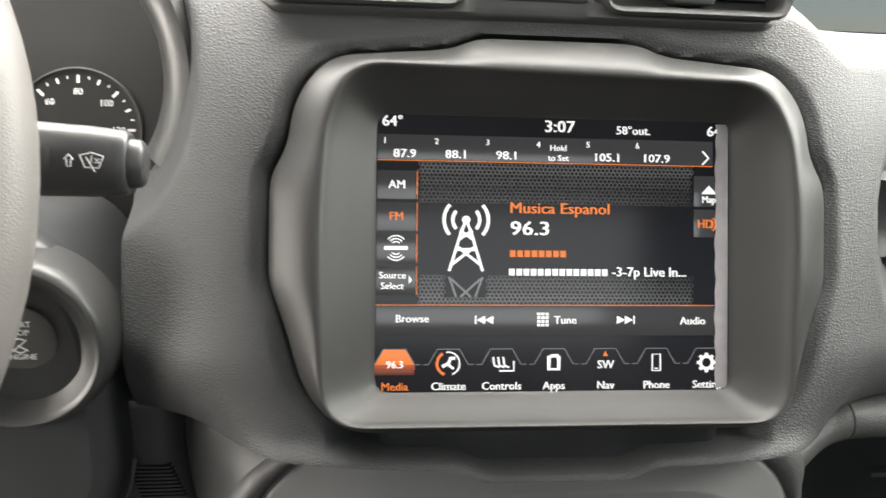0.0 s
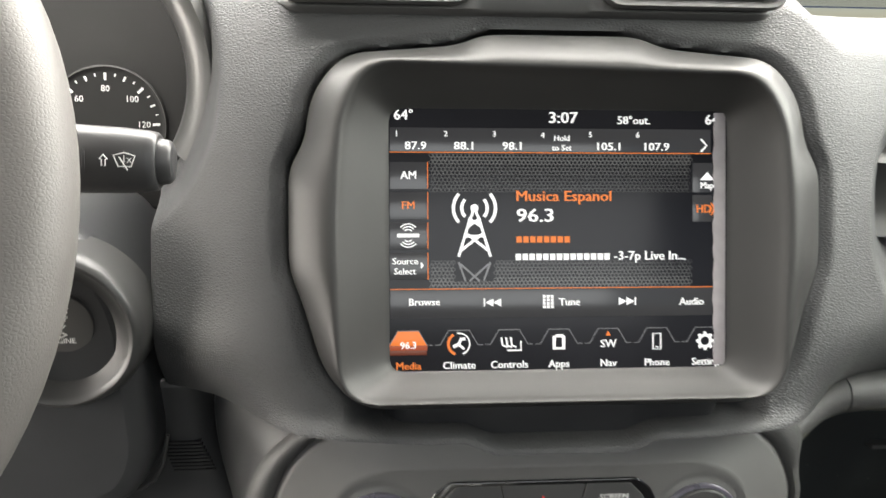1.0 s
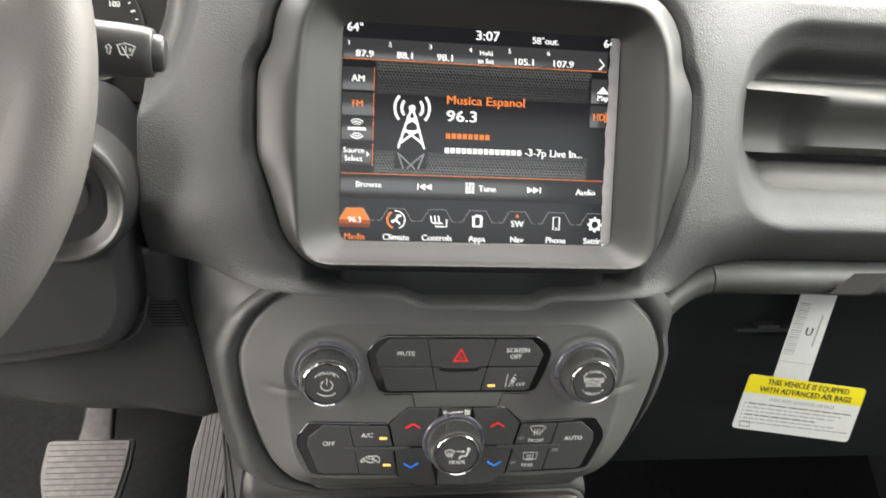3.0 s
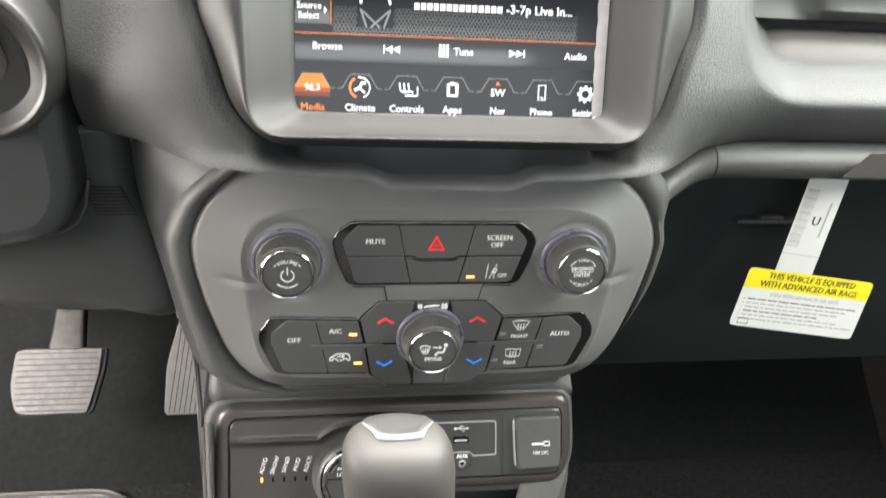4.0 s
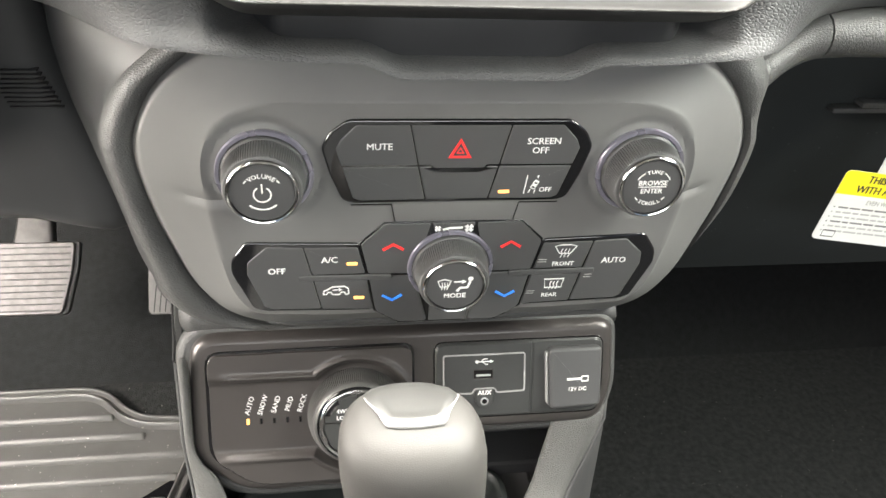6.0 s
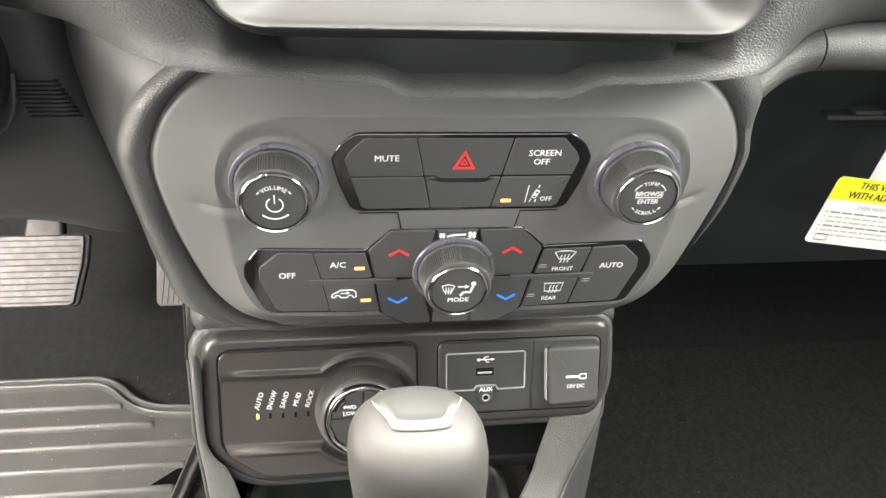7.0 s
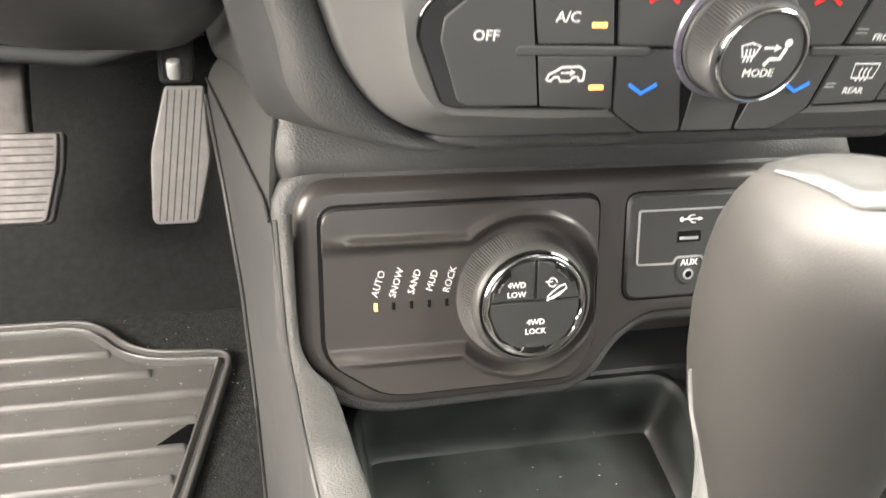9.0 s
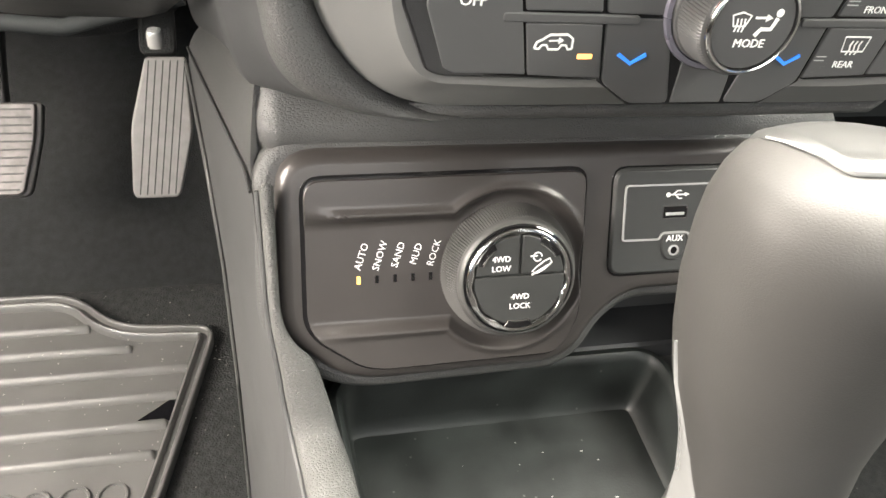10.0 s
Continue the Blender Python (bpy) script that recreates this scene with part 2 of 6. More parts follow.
def plate(p, n0, n1, bev=0.6, bm=None):
    """A solid plate on the outline p in millimetres, from n0 to n1, its front edge rounded."""
    bm = bm or bmesh.new()
    p = ccw(p)
    lay = [(0, n0), (0, n1 - bev), (bev * 0.12, n1 - bev * 0.5), (bev * 0.5, n1 - bev * 0.12), (bev, n1)]
    rings(bm, [[(x * MM, y * MM, n * MM) for x, y in (inset(p, d) if d else p)] for d, n in lay])
    return bm


def around(p, c, count):
    """Where rays from c at even angles meet the outline p."""
    out = []
    for i in range(count):
        a = 2 * math.pi * i / count
        dx, dy = math.cos(a), math.sin(a)
        best = 0
        for q, r in zip(p, list(p[1:]) + [p[0]]):
            ex, ey = r[0] - q[0], r[1] - q[1]
            den = dx * ey - dy * ex
            if abs(den) < 1e-12:
                continue
            t = ((q[0] - c[0]) * ey - (q[1] - c[1]) * ex) / den
            s = ((q[0] - c[0]) * dy - (q[1] - c[1]) * dx) / den
            if t > 0 and -1e-6 <= s <= 1 + 1e-6:
                best = max(best, t)
        out.append((c[0] + dx * best, c[1] + dy * best))
    return out


def lathe(profile, count=64, flat=None, bm=None, cap=True):
    """A turned body about n: rows of (radius, n) in millimetres; flat(i, radius, n) may change a radius."""
    bm = bm or bmesh.new()
    loops = []
    for r, n in profile:
        lp = []
        for i in range(count):
            a = 2 * math.pi * i / count
            q = flat(i, r, n) if flat else r
            lp.append((q * math.cos(a) * MM, q * math.sin(a) * MM, n * MM))
        loops.append(lp)
    rings(bm, loops, cap, cap)
    return bm


def tube(points, radius, count=10, bm=None, caps=True):
    """A round bar along points in metres; radius a number or one for each point."""
    bm = bm or bmesh.new()
    pts = [Vector(p) for p in points]
    loops = []
    up = Vector((0.013, 0.021, 1))
    for i, p in enumerate(pts):
        d = (pts[min(i + 1, len(pts) - 1)] - pts[max(i - 1, 0)]).normalized()
        s = d.cross(up)
        if s.length < 0.05:
            s = d.cross(Vector((1, 0, 0)))
        s.normalize()
        w = s.cross(d)
        r = radius[i] if isinstance(radius, (list, tuple)) else radius
        loops.append([p + (s * math.cos(2 * math.pi * k / count) + w * math.sin(2 * math.pi * k / count)) * r for k in range(count)])
    rings(bm, loops, caps, caps)
    return bm


def stroke(points, width, n0=0.0, n1=0.25, closed=False, bm=None):
    """A flat drawn line in millimetres on a panel, with a little thickness."""
    bm = bm or bmesh.new()
    pts = [Vector(p) for p in points]
    k = len(pts)
    a, b = [], []
    for i in range(k):
        pa, pb = (pts[i - 1] if (closed or i) else pts[i]), (pts[(i + 1) % k] if (closed or i < k - 1) else pts[i])
        d = (pb - pa).normalized()
        nrm = Vector((-d.y, d.x)) * width / 2
        a.append(pts[i] + nrm), b.append(pts[i] - nrm)
    span = k if closed else k - 1
    for i in range(span):
        j = (i + 1) % k
        q = [a[i], b[i], b[j], a[j]]
        lo = [bm.verts.new((c.x * MM, c.y * MM, n0 * MM)) for c in q]
        hi = [bm.verts.new((c.x * MM, c.y * MM, n1 * MM)) for c in q]
        bm.faces.new(hi), bm.faces.new(lo[::-1])
        for s in range(4):
            bm.faces.new((lo[s], lo[(s + 1) % 4], hi[(s + 1) % 4], hi[s]))
    return bm


def arc(cx, cy, r, a0, a1, steps=14):
    return [(cx + r * math.cos(radians(a0 + (a1 - a0) * i / steps)), cy + r * math.sin(radians(a0 + (a1 - a0) * i / steps))) for i in range(steps + 1)]


def lettering(name, words, height, u, v, n, mat, parent, turn=0.0, bold=0.0, align="CENTER", width=1.0, shear=0.0):
    """Words on a panel: the height of a capital, and the place of their middle, in millimetres."""
    cu = bpy.data.curves.new(name, "FONT")
    cu.body, cu.align_x, cu.align_y = words, align, "CENTER"
    cu.size, cu.shear = height / 0.7 * MM, shear
    cu.resolution_u, cu.extrude = 2, 0.00008
    tmp = new("writing", cu)
    bpy.context.view_layer.update()
    me = bpy.data.meshes.new_from_object(tmp.evaluated_get(bpy.context.evaluated_depsgraph_get()))
    bpy.data.objects.remove(tmp)
    me.name = name
    if bold:
        # a second run of the letters beside the first makes a heavier face
        bm = bmesh.new()
        bm.from_mesh(me)
        more = bmesh.ops.duplicate(bm, geom=bm.verts[:] + bm.edges[:] + bm.faces[:])["geom"]
        bmesh.ops.translate(bm, vec=(0.055 * height * MM, 0, 0.00001), verts=[g for g in more if isinstance(g, bmesh.types.BMVert)])
        bm.to_mesh(me)
        bm.free()
    me.materials.clear()
    me.materials.append(mat)
    ob = new(name, me)
    ob.parent = parent
    ob.matrix_basis = Matrix.Translation((u * MM, v * MM, n * MM)) @ Matrix.Rotation(radians(turn), 4, "Z") @ Matrix.Diagonal((width, 1, 1, 1))
    return ob


def at(u, v, n=0.0, turn=0.0):
    return Matrix.Translation((u * MM, v * MM, n * MM)) @ Matrix.Rotation(radians(turn), 4, "Z")


def smooth(a, b, x):
    t = min(1.0, max(0.0, (x - a) / (b - a)))
    return t * t * (3 - 2 * t)


def box(x0, x1, y0, y1, z0, z1, bev=0.0, bm=None):
    """A box in metres with its edges rounded over."""
    bm = bm or bmesh.new()
    b = min(bev, 0.45 * (x1 - x0), 0.45 * (y1 - y0), 0.45 * (z1 - z0))
    if b <= 0:
        p = [(x0, y0), (x1, y0), (x1, y1), (x0, y1)]
        rings(bm, [[(x, y, z) for x, y in p] for z in (z0, z1)])
        return bm
    p = rounded([(x0, y0), (x1, y0), (x1, y1), (x0, y1)], b * 1.6, 3)
    rings(bm, [[(x, y, z) for x, y in inset(p, d)] for d, z in ((b, z0), (b * 0.3, z0 + b * 0.3), (0, z0 + b), (0, z1 - b), (b * 0.3, z1 - b * 0.3), (b, z1))])
    return bm


ORIGIN = Matrix.Identity(4)


# ------------------------------------------------------------------ cabin shell
def shell():
    t = 0.04
    single("floor", box(-0.78, 0.78, -1.62, 0.62, -0.06, -0.012), CARPET, "black carpeted floor pan under mat and console", "floor", "structure")
    bm = bmesh.new()
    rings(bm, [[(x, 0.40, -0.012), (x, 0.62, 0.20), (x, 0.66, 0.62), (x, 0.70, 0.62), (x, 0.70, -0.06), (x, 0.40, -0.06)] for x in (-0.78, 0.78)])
    # same carpet as the floor, with the toe board's shade in its colour
    single("wall_front", bm, TOE_SHADE, "black carpeted toe board and bulkhead, coloured darker for its shade", "wall", "structure")
    single("ceiling", box(-0.78, 0.78, -1.62, 0.02, 1.26, 1.30), CLOTH, "grey fabric headliner", "ceiling", "structure")
    single("wall_rear", box(-0.78, 0.78, -1.66, -1.62, -0.06, 0.82), LINING, "plain grey rear of the cabin", "wall", "structure")
    single("wall_rear_top", box(-0.78, 0.78, -1.66, -1.62, 1.22, 1.30), CLOTH, "plain grey header above the rear window", "wall", "structure")
    for s, side in ((-1, "left"), (1, "right")):
        a, b = sorted((s * 0.78, s * 0.82))
        if s > 0:
            single("wall_right", box(a, b, -1.66, 0.70, -0.06, 0.76), LINING, "plain dark door lining below the window", "wall", "structure")
        else:
            single("wall_left", box(a, b, 0.20, 0.70, -0.06, 0.80), LINING, "plain dark side wall before the open door", "wall", "structure")
            single("wall_left_rear", box(a, b, -1.66, -1.00, -0.06, 0.76), LINING, "plain dark rear door lining", "wall", "structure")
        single("wall_%s_top" % side, box(a, b, -1.66, 0.16, 1.20, 1.30), CLOTH, "plain grey roof rail above the window", "wall", "structure")
        single("wall_%s_pillar" % side, box(a, b, -1.16, -1.00, 0.76, 1.20), CLOTH, "plain grey door pillar", "wall", "structure")
        bm = tube([(s * 0.76, 0.05, 1.24), (s * 0.76, 0.36, 1.02), (s * 0.74, 0.68, 0.83)], 0.035, 8)
        single("trim_%s_pillar" % side, bm, CLOTH, "grey windscreen pillar trim", "trim", "structure")
    bm = bmesh.new()
    g = [(-0.74, 0.03, 1.25), (0.74, 0.03, 1.25), (0.74, 0.72, 0.83), (-0.74, 0.72, 0.83)]
    rings(bm, [g, [(x, y + 0.003, z + 0.005) for x, y, z in g]])
    w = single("window_front", bm, GLASS, "clear windscreen glass", "windshield", "structure")
    w.visible_shadow = False


shell()


# ------------------------------------------------------------------ screen frame outline, shared by pad and bezel
S_M = basis((0.004, 0.0107, 0.675), 14)
BEZEL_OUT = rounded(mirror([(39, 103), (53, 97), (110, 92), (125, 72), (128, 49), (136, 35), (136, -14), (129, -32), (119, -66), (100, -84)]),
                    [10, 8, 14, 14, 10, 8, 8, 12, 16, 14] + [14, 16, 12, 8, 8, 10, 14, 14, 8, 10], 5)
S_RAY = [math.hypot(x, y) for x, y in around(BEZEL_OUT, (0, 0), 720)]


def bezel_gap(x, z):
    """Metres from the screen's frame, inwards plus, of a point on the dashboard's face."""
    u, v = x - 0.004, (z - 0.675) / 0.970
    a = math.atan2(v, u) % (2 * math.pi) / (2 * math.pi) * 720
    i = int(a) % 720
    r = S_RAY[i] + (S_RAY[(i + 1) % 720] - S_RAY[i]) * (a - int(a))
    return r * MM - math.hypot(u, v)


def sd_box(x, z, x0, x1, z0, z1, r):
    cx, cz, hx, hz = (x0 + x1) / 2, (z0 + z1) / 2, (x1 - x0) / 2 - r, (z1 - z0) / 2 - r
    qx, qz = abs(x - cx) - hx, abs(z - cz) - hz
    return r - (math.hypot(max(qx, 0), max(qz, 0)) + min(max(qx, qz), 0))


def lip_z(x):
    a = abs(x - 0.004)
    return 0.5685 + 0.006 * smooth(0.032, 0.052, a) + 0.004 * smooth(0.06, 0.14, a)


def pad_y(x, z):
    ax = max(0.0, abs(x) - 0.13)
    y = 0.0107 + 0.2493 * (z - 0.675) + 0.036 * math.tanh((ax / 0.07) ** 2)
    y += 0.034 * smooth(0.12, 0.18, abs(x)) * max(0.0, (0.630 - z) / 0.050) ** 2
    y -= 0.006 * math.exp(-((z - lip_z(x) - 0.004) / 0.006) ** 2) * (1 - smooth(0.10, 0.15, abs(x)))
    y += 2.2 * max(0.0, z - 0.722) ** 2
    g = bezel_gap(x, z)
    y += 0.0035 * smooth(-0.010, -0.003, g)
    y += 0.045 * smooth(-0.0024, 0.0035, g)
    c = z - lip_z(x)
    y += 0.032 * smooth(0.0068, 0.0100, c) * (1 - smooth(0.030, 0.045, c)) * (1 - smooth(0.086, 0.110, abs(x - 0.004)))
    # cluster hood, with the column's slot under it
    hood = max(0.096 - math.hypot(x + 0.264, z - 0.752), sd_box(x, z, -0.56, -0.262, 0.660, 0.844, 0.02))
    slot = sd_box(x, z, -0.56, -0.2105, 0.40, 0.70, 0.002)
    y += 0.020 * smooth(-0.003, 0.012, hood) + 0.105 * smooth(0.012, 0.030, hood) * (1 - smooth(0.0, 0.012, slot)) + 0.16 * smooth(-0.004, 0.010, slot)
    # passenger's recess
    tray = sd_box(x, z, 0.184, 0.90, 0.616, 0.752, 0.062)
    y += 0.014 * smooth(-0.006, 0.014, tray) + 0.034 * smooth(0.010, 0.040, tray)
    return y


def dashboard():
    dash = thing("dashboard", ORIGIN, "charcoal grey soft-touch car dashboard with grained skin", "dashboard")
    xs = [-0.56 + 0.006 * i for i in range(32)] + [-0.37 + 0.002 * i for i in range(330)] + [0.29 + 0.008 * i for i in range(62)]
    rows = 130
    grid, bm = [], bmesh.new()
    for j in range(-3, rows + 16):
        row = []
        for x in xs:
            zb, zt = lip_z(x), 0.790 - 0.024 * smooth(0.125, 0.165, x)
            if j < 0:
                z = zb + (0.001, 0.0035, 0.006)[j + 3] - 0.002
                y = pad_y(x, zb) + (0.060, 0.016, 0.004)[j + 3]
            elif j <= rows:
                w = j / rows
                z = zb + 0.004 + (zt - zb - 0.004) * (0.13 * w / 0.3 if w < 0.3 else 0.13 + 0.87 * (w - 0.3) / 0.7)
                y = pad_y(x, z)
            else:
                k = j - rows
                a = min(1.0, k / 9) * 1.28
                z = zt + 0.026 * math.sin(a)
                y = pad_y(x, z) + 0.075 * (1 - math.cos(a))
                if k > 9:
                    y += 0.09 * (k - 9)
                    z += 0.0005 * (k - 9)
            row.append(bm.verts.new((x, y, z)))
        grid.append(row)
    for a, b in zip(grid, grid[1:]):
        for i in range(len(xs) - 1):
            bm.faces.new((a[i], a[i + 1], b[i + 1], b[i]))
    part("upper_pad", bm, PAD, dash, sharp=80)
    bm, lp = bmesh.new(), []
    for r, y in ((0.0920, 0.074), (0.0912, 0.064), (0.0890, 0.0605), (0.0830, 0.0620), (0.0760, 0.0680), (0.0725, 0.0760), (0.0710, 0.118), (0.0920, 0.118)):
        lp.append([(-0.264 + r * math.cos(radians(-32 + 160 * i / 72)), y, 0.752 + r * math.sin(radians(-32 + 160 * i / 72))) for i in range(73)])
    rings(bm, lp + [lp[0]], False, False, False)
    part("hood_ring", bm, SATIN_DARK, dash, "grey inner ring of the cluster hood", sharp=50)
    # grip bar over the passenger's recess
    bm = bmesh.new()
    sec = [(0.062, 0.7125), (0.0575, 0.708), (0.0575, 0.701), (0.064, 0.690), (0.067, 0.678), (0.064, 0.668), (0.070, 0.661), (0.085, 0.661), (0.090, 0.712)]
    lp = []
    for i in range(40):
        x = 0.187 + 0.40 * (i / 39) ** 1.4
        s = smooth(0.187, 0.205, x)
        dish = 0.010 * (1 - smooth(0.030, 0.044, abs(x - 0.215)))
        lp.append([(x, y + 0.004 * (1 - s) + (dish if 1 < k < 6 else 0), z - 0.010 * (x - 0.19) / 0.1 * 0.35 * (1 if k < 3 else 0.0)) for k, (y, z) in enumerate(sec)])
    rings(bm, lp)
    part("grab_handle", bm, HANDLE, dash, "satin silver grab bar", sharp=50)
    bm = bmesh.new()
    lp = []
    for i in range(40):
        x = 0.194 + 0.386 * (i / 39) ** 1.7
        t = min(1.0, (x - 0.194) / 0.050)
        z = 0.624 + 0.029 * math.sqrt(max(0.0, 1 - (1 - t) ** 2))
        lp.append([(x, 0.064, 0.612), (x, 0.0575, 0.619), (x, 0.0590, 0.622 + (z - 0.622) * 0.40), (x, 0.0640, 0.622 + (z - 0.622) * 0.75), (x, 0.074, z - 0.0012), (x, 0.088, z), (x, 0.14, z + 0.001), (x, 0.14, 0.612)])
    rings(bm, lp)
    part("tray_pad", bm, LEATHER, dash, "smooth grey pad in the recess", sharp=60)
    # lower edge of the dashboard towards the passenger
    for x0, x1 in ((0.118, 0.1905), (0.1915, 0.62)):
        bm, lp = bmesh.new(), []
        for i in range(26):
            x = x0 + (x1 - x0) * i / 25
            zc = 0.5695 - 0.030 * (1 - smooth(0.118, 0.20, x))
            yc = 0.040 - 0.026 * (1 - smooth(0.120, 0.185, x))
            r = 0.0125
            lp.append([(x, yc + r * (1 - math.cos(a)) - 0.004, zc + r * math.sin(a) * 0.95) for a in [math.pi / 2 - math.pi * 1.05 * k / 12 for k in range(13)]] + [(x, yc + 0.09, zc - 0.02), (x, yc + 0.09, zc + 0.010)])
        rings(bm, lp)
        part("lower_edge", bm, TRIM, dash, sharp=60)
    bm = bmesh.new()
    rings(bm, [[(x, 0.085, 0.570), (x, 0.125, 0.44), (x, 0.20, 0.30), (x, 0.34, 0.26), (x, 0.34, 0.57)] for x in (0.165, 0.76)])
    # the underside's darkness is shade held in its colour
    part("glove_box", bm, FOOT_SHADE, dash, "glove box underside, footwell shade put into its dark colour")
    part("glove_box_slot", box(0.255, 0.335, 0.0975, 0.110, 0.500, 0.5035, 0.001), PLASTIC, dash)
    part("glove_box_slot", box(0.272, 0.292, 0.0955, 0.110, 0.5045, 0.508, 0.001), PLASTIC, dash)
    bm, lp = bmesh.new(), []
    for i in range(61):
        x = 0.004 - 0.122 + 0.244 * i / 60
        zl = lip_z(x) + 0.0075
        rowp = []
        for k in range(6):
            z = zl + (0.600 - zl) * k / 5
            rowp.append((x, 0.0107 + 0.2493 * (z - 0.675) + 0.0045 + 0.004 * (1 - k / 5) ** 2 + 0.035 * smooth(0.080, 0.106, abs(x - 0.004)), z))
        lp.append(rowp + [(x, 0.060, 0.600), (x, 0.060, zl)])
    rings(bm, lp)
    part("lower_skirt", bm, SKIRT, dash, "smooth dark strip under the screen frame", sharp=60)
    # centre vents on top
    bm, lp = bmesh.new(), []
    for i in range(61):
        x = -0.140 + 0.263 * i / 60
        e = 1 - smooth(0.0, 0.012, min(x + 0.140, 0.123 - x))
        mid = 1 - smooth(0.022, 0.050, abs(x + 0.008))
        z0, z1 = 0.7850 + 0.002 * e, 0.7905 + 0.0055 * mid + 0.003 * e
        yf = 0.0405 + 0.010 * e
        lp.append([(x, yf + 0.03, z0 - 0.01), (x, yf + 0.002, z0), (x, yf, z0 + 0.002), (x, yf + 0.002, z1 - 0.001), (x, yf + 0.006, z1), (x, yf + 0.012, z1 - 0.002), (x, yf + 0.05, z1 - 0.003), (x, yf + 0.05, z0 - 0.01)])
    rings(bm, lp)
    pod = part("vent_housing", bm, PLASTIC, dash, "dark plastic vent housing", sharp=60)
    for cx in (-0.088, 0.074):
        s = -1 if cx < 0 else 1
        bm = bmesh.new()
        p = ccw(rounded([(cx - 0.048, 0.7885), (cx + 0.048, 0.7885), (cx + 0.050, 0.845), (cx - 0.050, 0.845)], 0.010))
        q = inset(p, 0.0045)
        rings(bm, [[(x, 0.060, z) for x, z in p], [(x, 0.039, z) for x, z in p], [(x, 0.0365, z) for x, z in inset(p, 0.0015)], [(x, 0.0375, z) for x, z in inset(p, 0.003)], [(x, 0.043, z) for x, z in q], [(x, 0.12, z) for x, z in q]], False, True)
        part("vent_frame", bm, PLASTIC, pod, sharp=50)
        for k in range(4):
            part("louvre", box(cx - 0.043, cx + 0.043, 0.055, 0.085, 0.799 + 0.012 * k, 0.8005 + 0.012 * k, 0.0005), SATIN_DARK, pod)
        part("vent_tab", box(cx - 0.011, cx + 0.011, 0.043, 0.061, 0.795, 0.804, 0.002), PLASTIC, pod)
    part("vent_divider", box(-0.034, 0.020, 0.039, 0.060, 0.793, 0.85, 0.003), PLASTIC, pod)
    return dash


dashboard()


# ------------------------------------------------------------------ knee panel and console wings
def knee_panel():
    ob = thing("knee_panel", ORIGIN, "dark grey lower dashboard panel with a small speaker grille", "panel")
    bm, lp = bmesh.new(), []
    for i in range(40):
        s = i / 39
        turn = max(0.0, (s - 0.72) / 0.28)
        z = 0.584 - 0.120 * min(1.0, s / 0.72) - 0.112 * turn
        y = 0.050 + 0.010 * min(1.0, s / 0.72) + 0.182 * turn ** 1.15
        right = -0.1855 + 0.022 * smooth(0.10, 0.70, s) - 0.038 * turn
        xs = [-0.70 + (right + 0.70) * k / 40 for k in range(41)]
        lp.append([(x, y + 0.008 * smooth(0.005, 0.0, right - x) + 0.02 * smooth(-0.26, -0.36, x), z - 0.012 * min(1.0, s / 0.72) * (1 - turn) * smooth(-0.235, -0.175, x)) for x in xs])
    rows = [[bm.verts.new(q) for q in r] for r in lp]
    for a, b in zip(rows, rows[1:]):
        for k in range(40):
            bm.faces.new((a[k], a[k + 1], b[k + 1], b[k]))
    body = part("panel", bm, KNEE, ob, sharp=60)
    sol = body.modifiers.new("thickness", "SOLIDIFY")
    sol.thickness, sol.offset = 0.004, 0
    for k in range(9):
        z = 0.5445 - 0.0024 * k
        part("grille_slat", box(-0.2135 + 0.0006 * k, -0.1915 + 0.0009 * k, 0.0488 + 0.0003 * k, 0.0540, z, z + 0.0011, 0.0004), GROOVE, ob)
    return ob


knee_panel()

H_M = basis((0, 0, 0.490), 1.5)
FASCIA_OUT = mirror([(100, 85), (119, 79), (137, 63), (146.5, 44), (148.5, 28), (143, 0), (129.5, -42), (116, -60), (98, -69)])
FASCIA_OUT = rounded(FASCIA_OUT, [4, 10, 12, 10, 10, 20, 12, 12, 10] + [10, 12, 12, 20, 10, 10, 12, 10, 4], 5)


WING = [(0.580, 0.104, 0.181), (0.5695, 0.118, 0.183), (0.5535, 0.1355, 0.183), (0.5345, 0.1455, 0.181), (0.518, 0.148, 0.178), (0.480, 0.142, 0.171), (0.450, 0.133, 0.165),
        (0.432, 0.120, 0.161), (0.421, 0.104, 0.158), (0.4165, 0.086, 0.156), (0.4145, 0.066, 0.155), (0.4135, 0.030, 0.154)]


def glide(rows, j, f, c):
    """A smooth curve through column c of the rows, f of the way from row j to the next."""
    a, b = rows[j][c], rows[j + 1][c]
    z, d = rows[max(j - 1, 0)][c], rows[min(j + 2, len(rows) - 1)][c]
    return b * f + a * (1 - f) + f * (1 - f) * ((1 - f) * ((b - z) / 2 - (b - a)) + f * ((b - a) - (d - a) / 2))


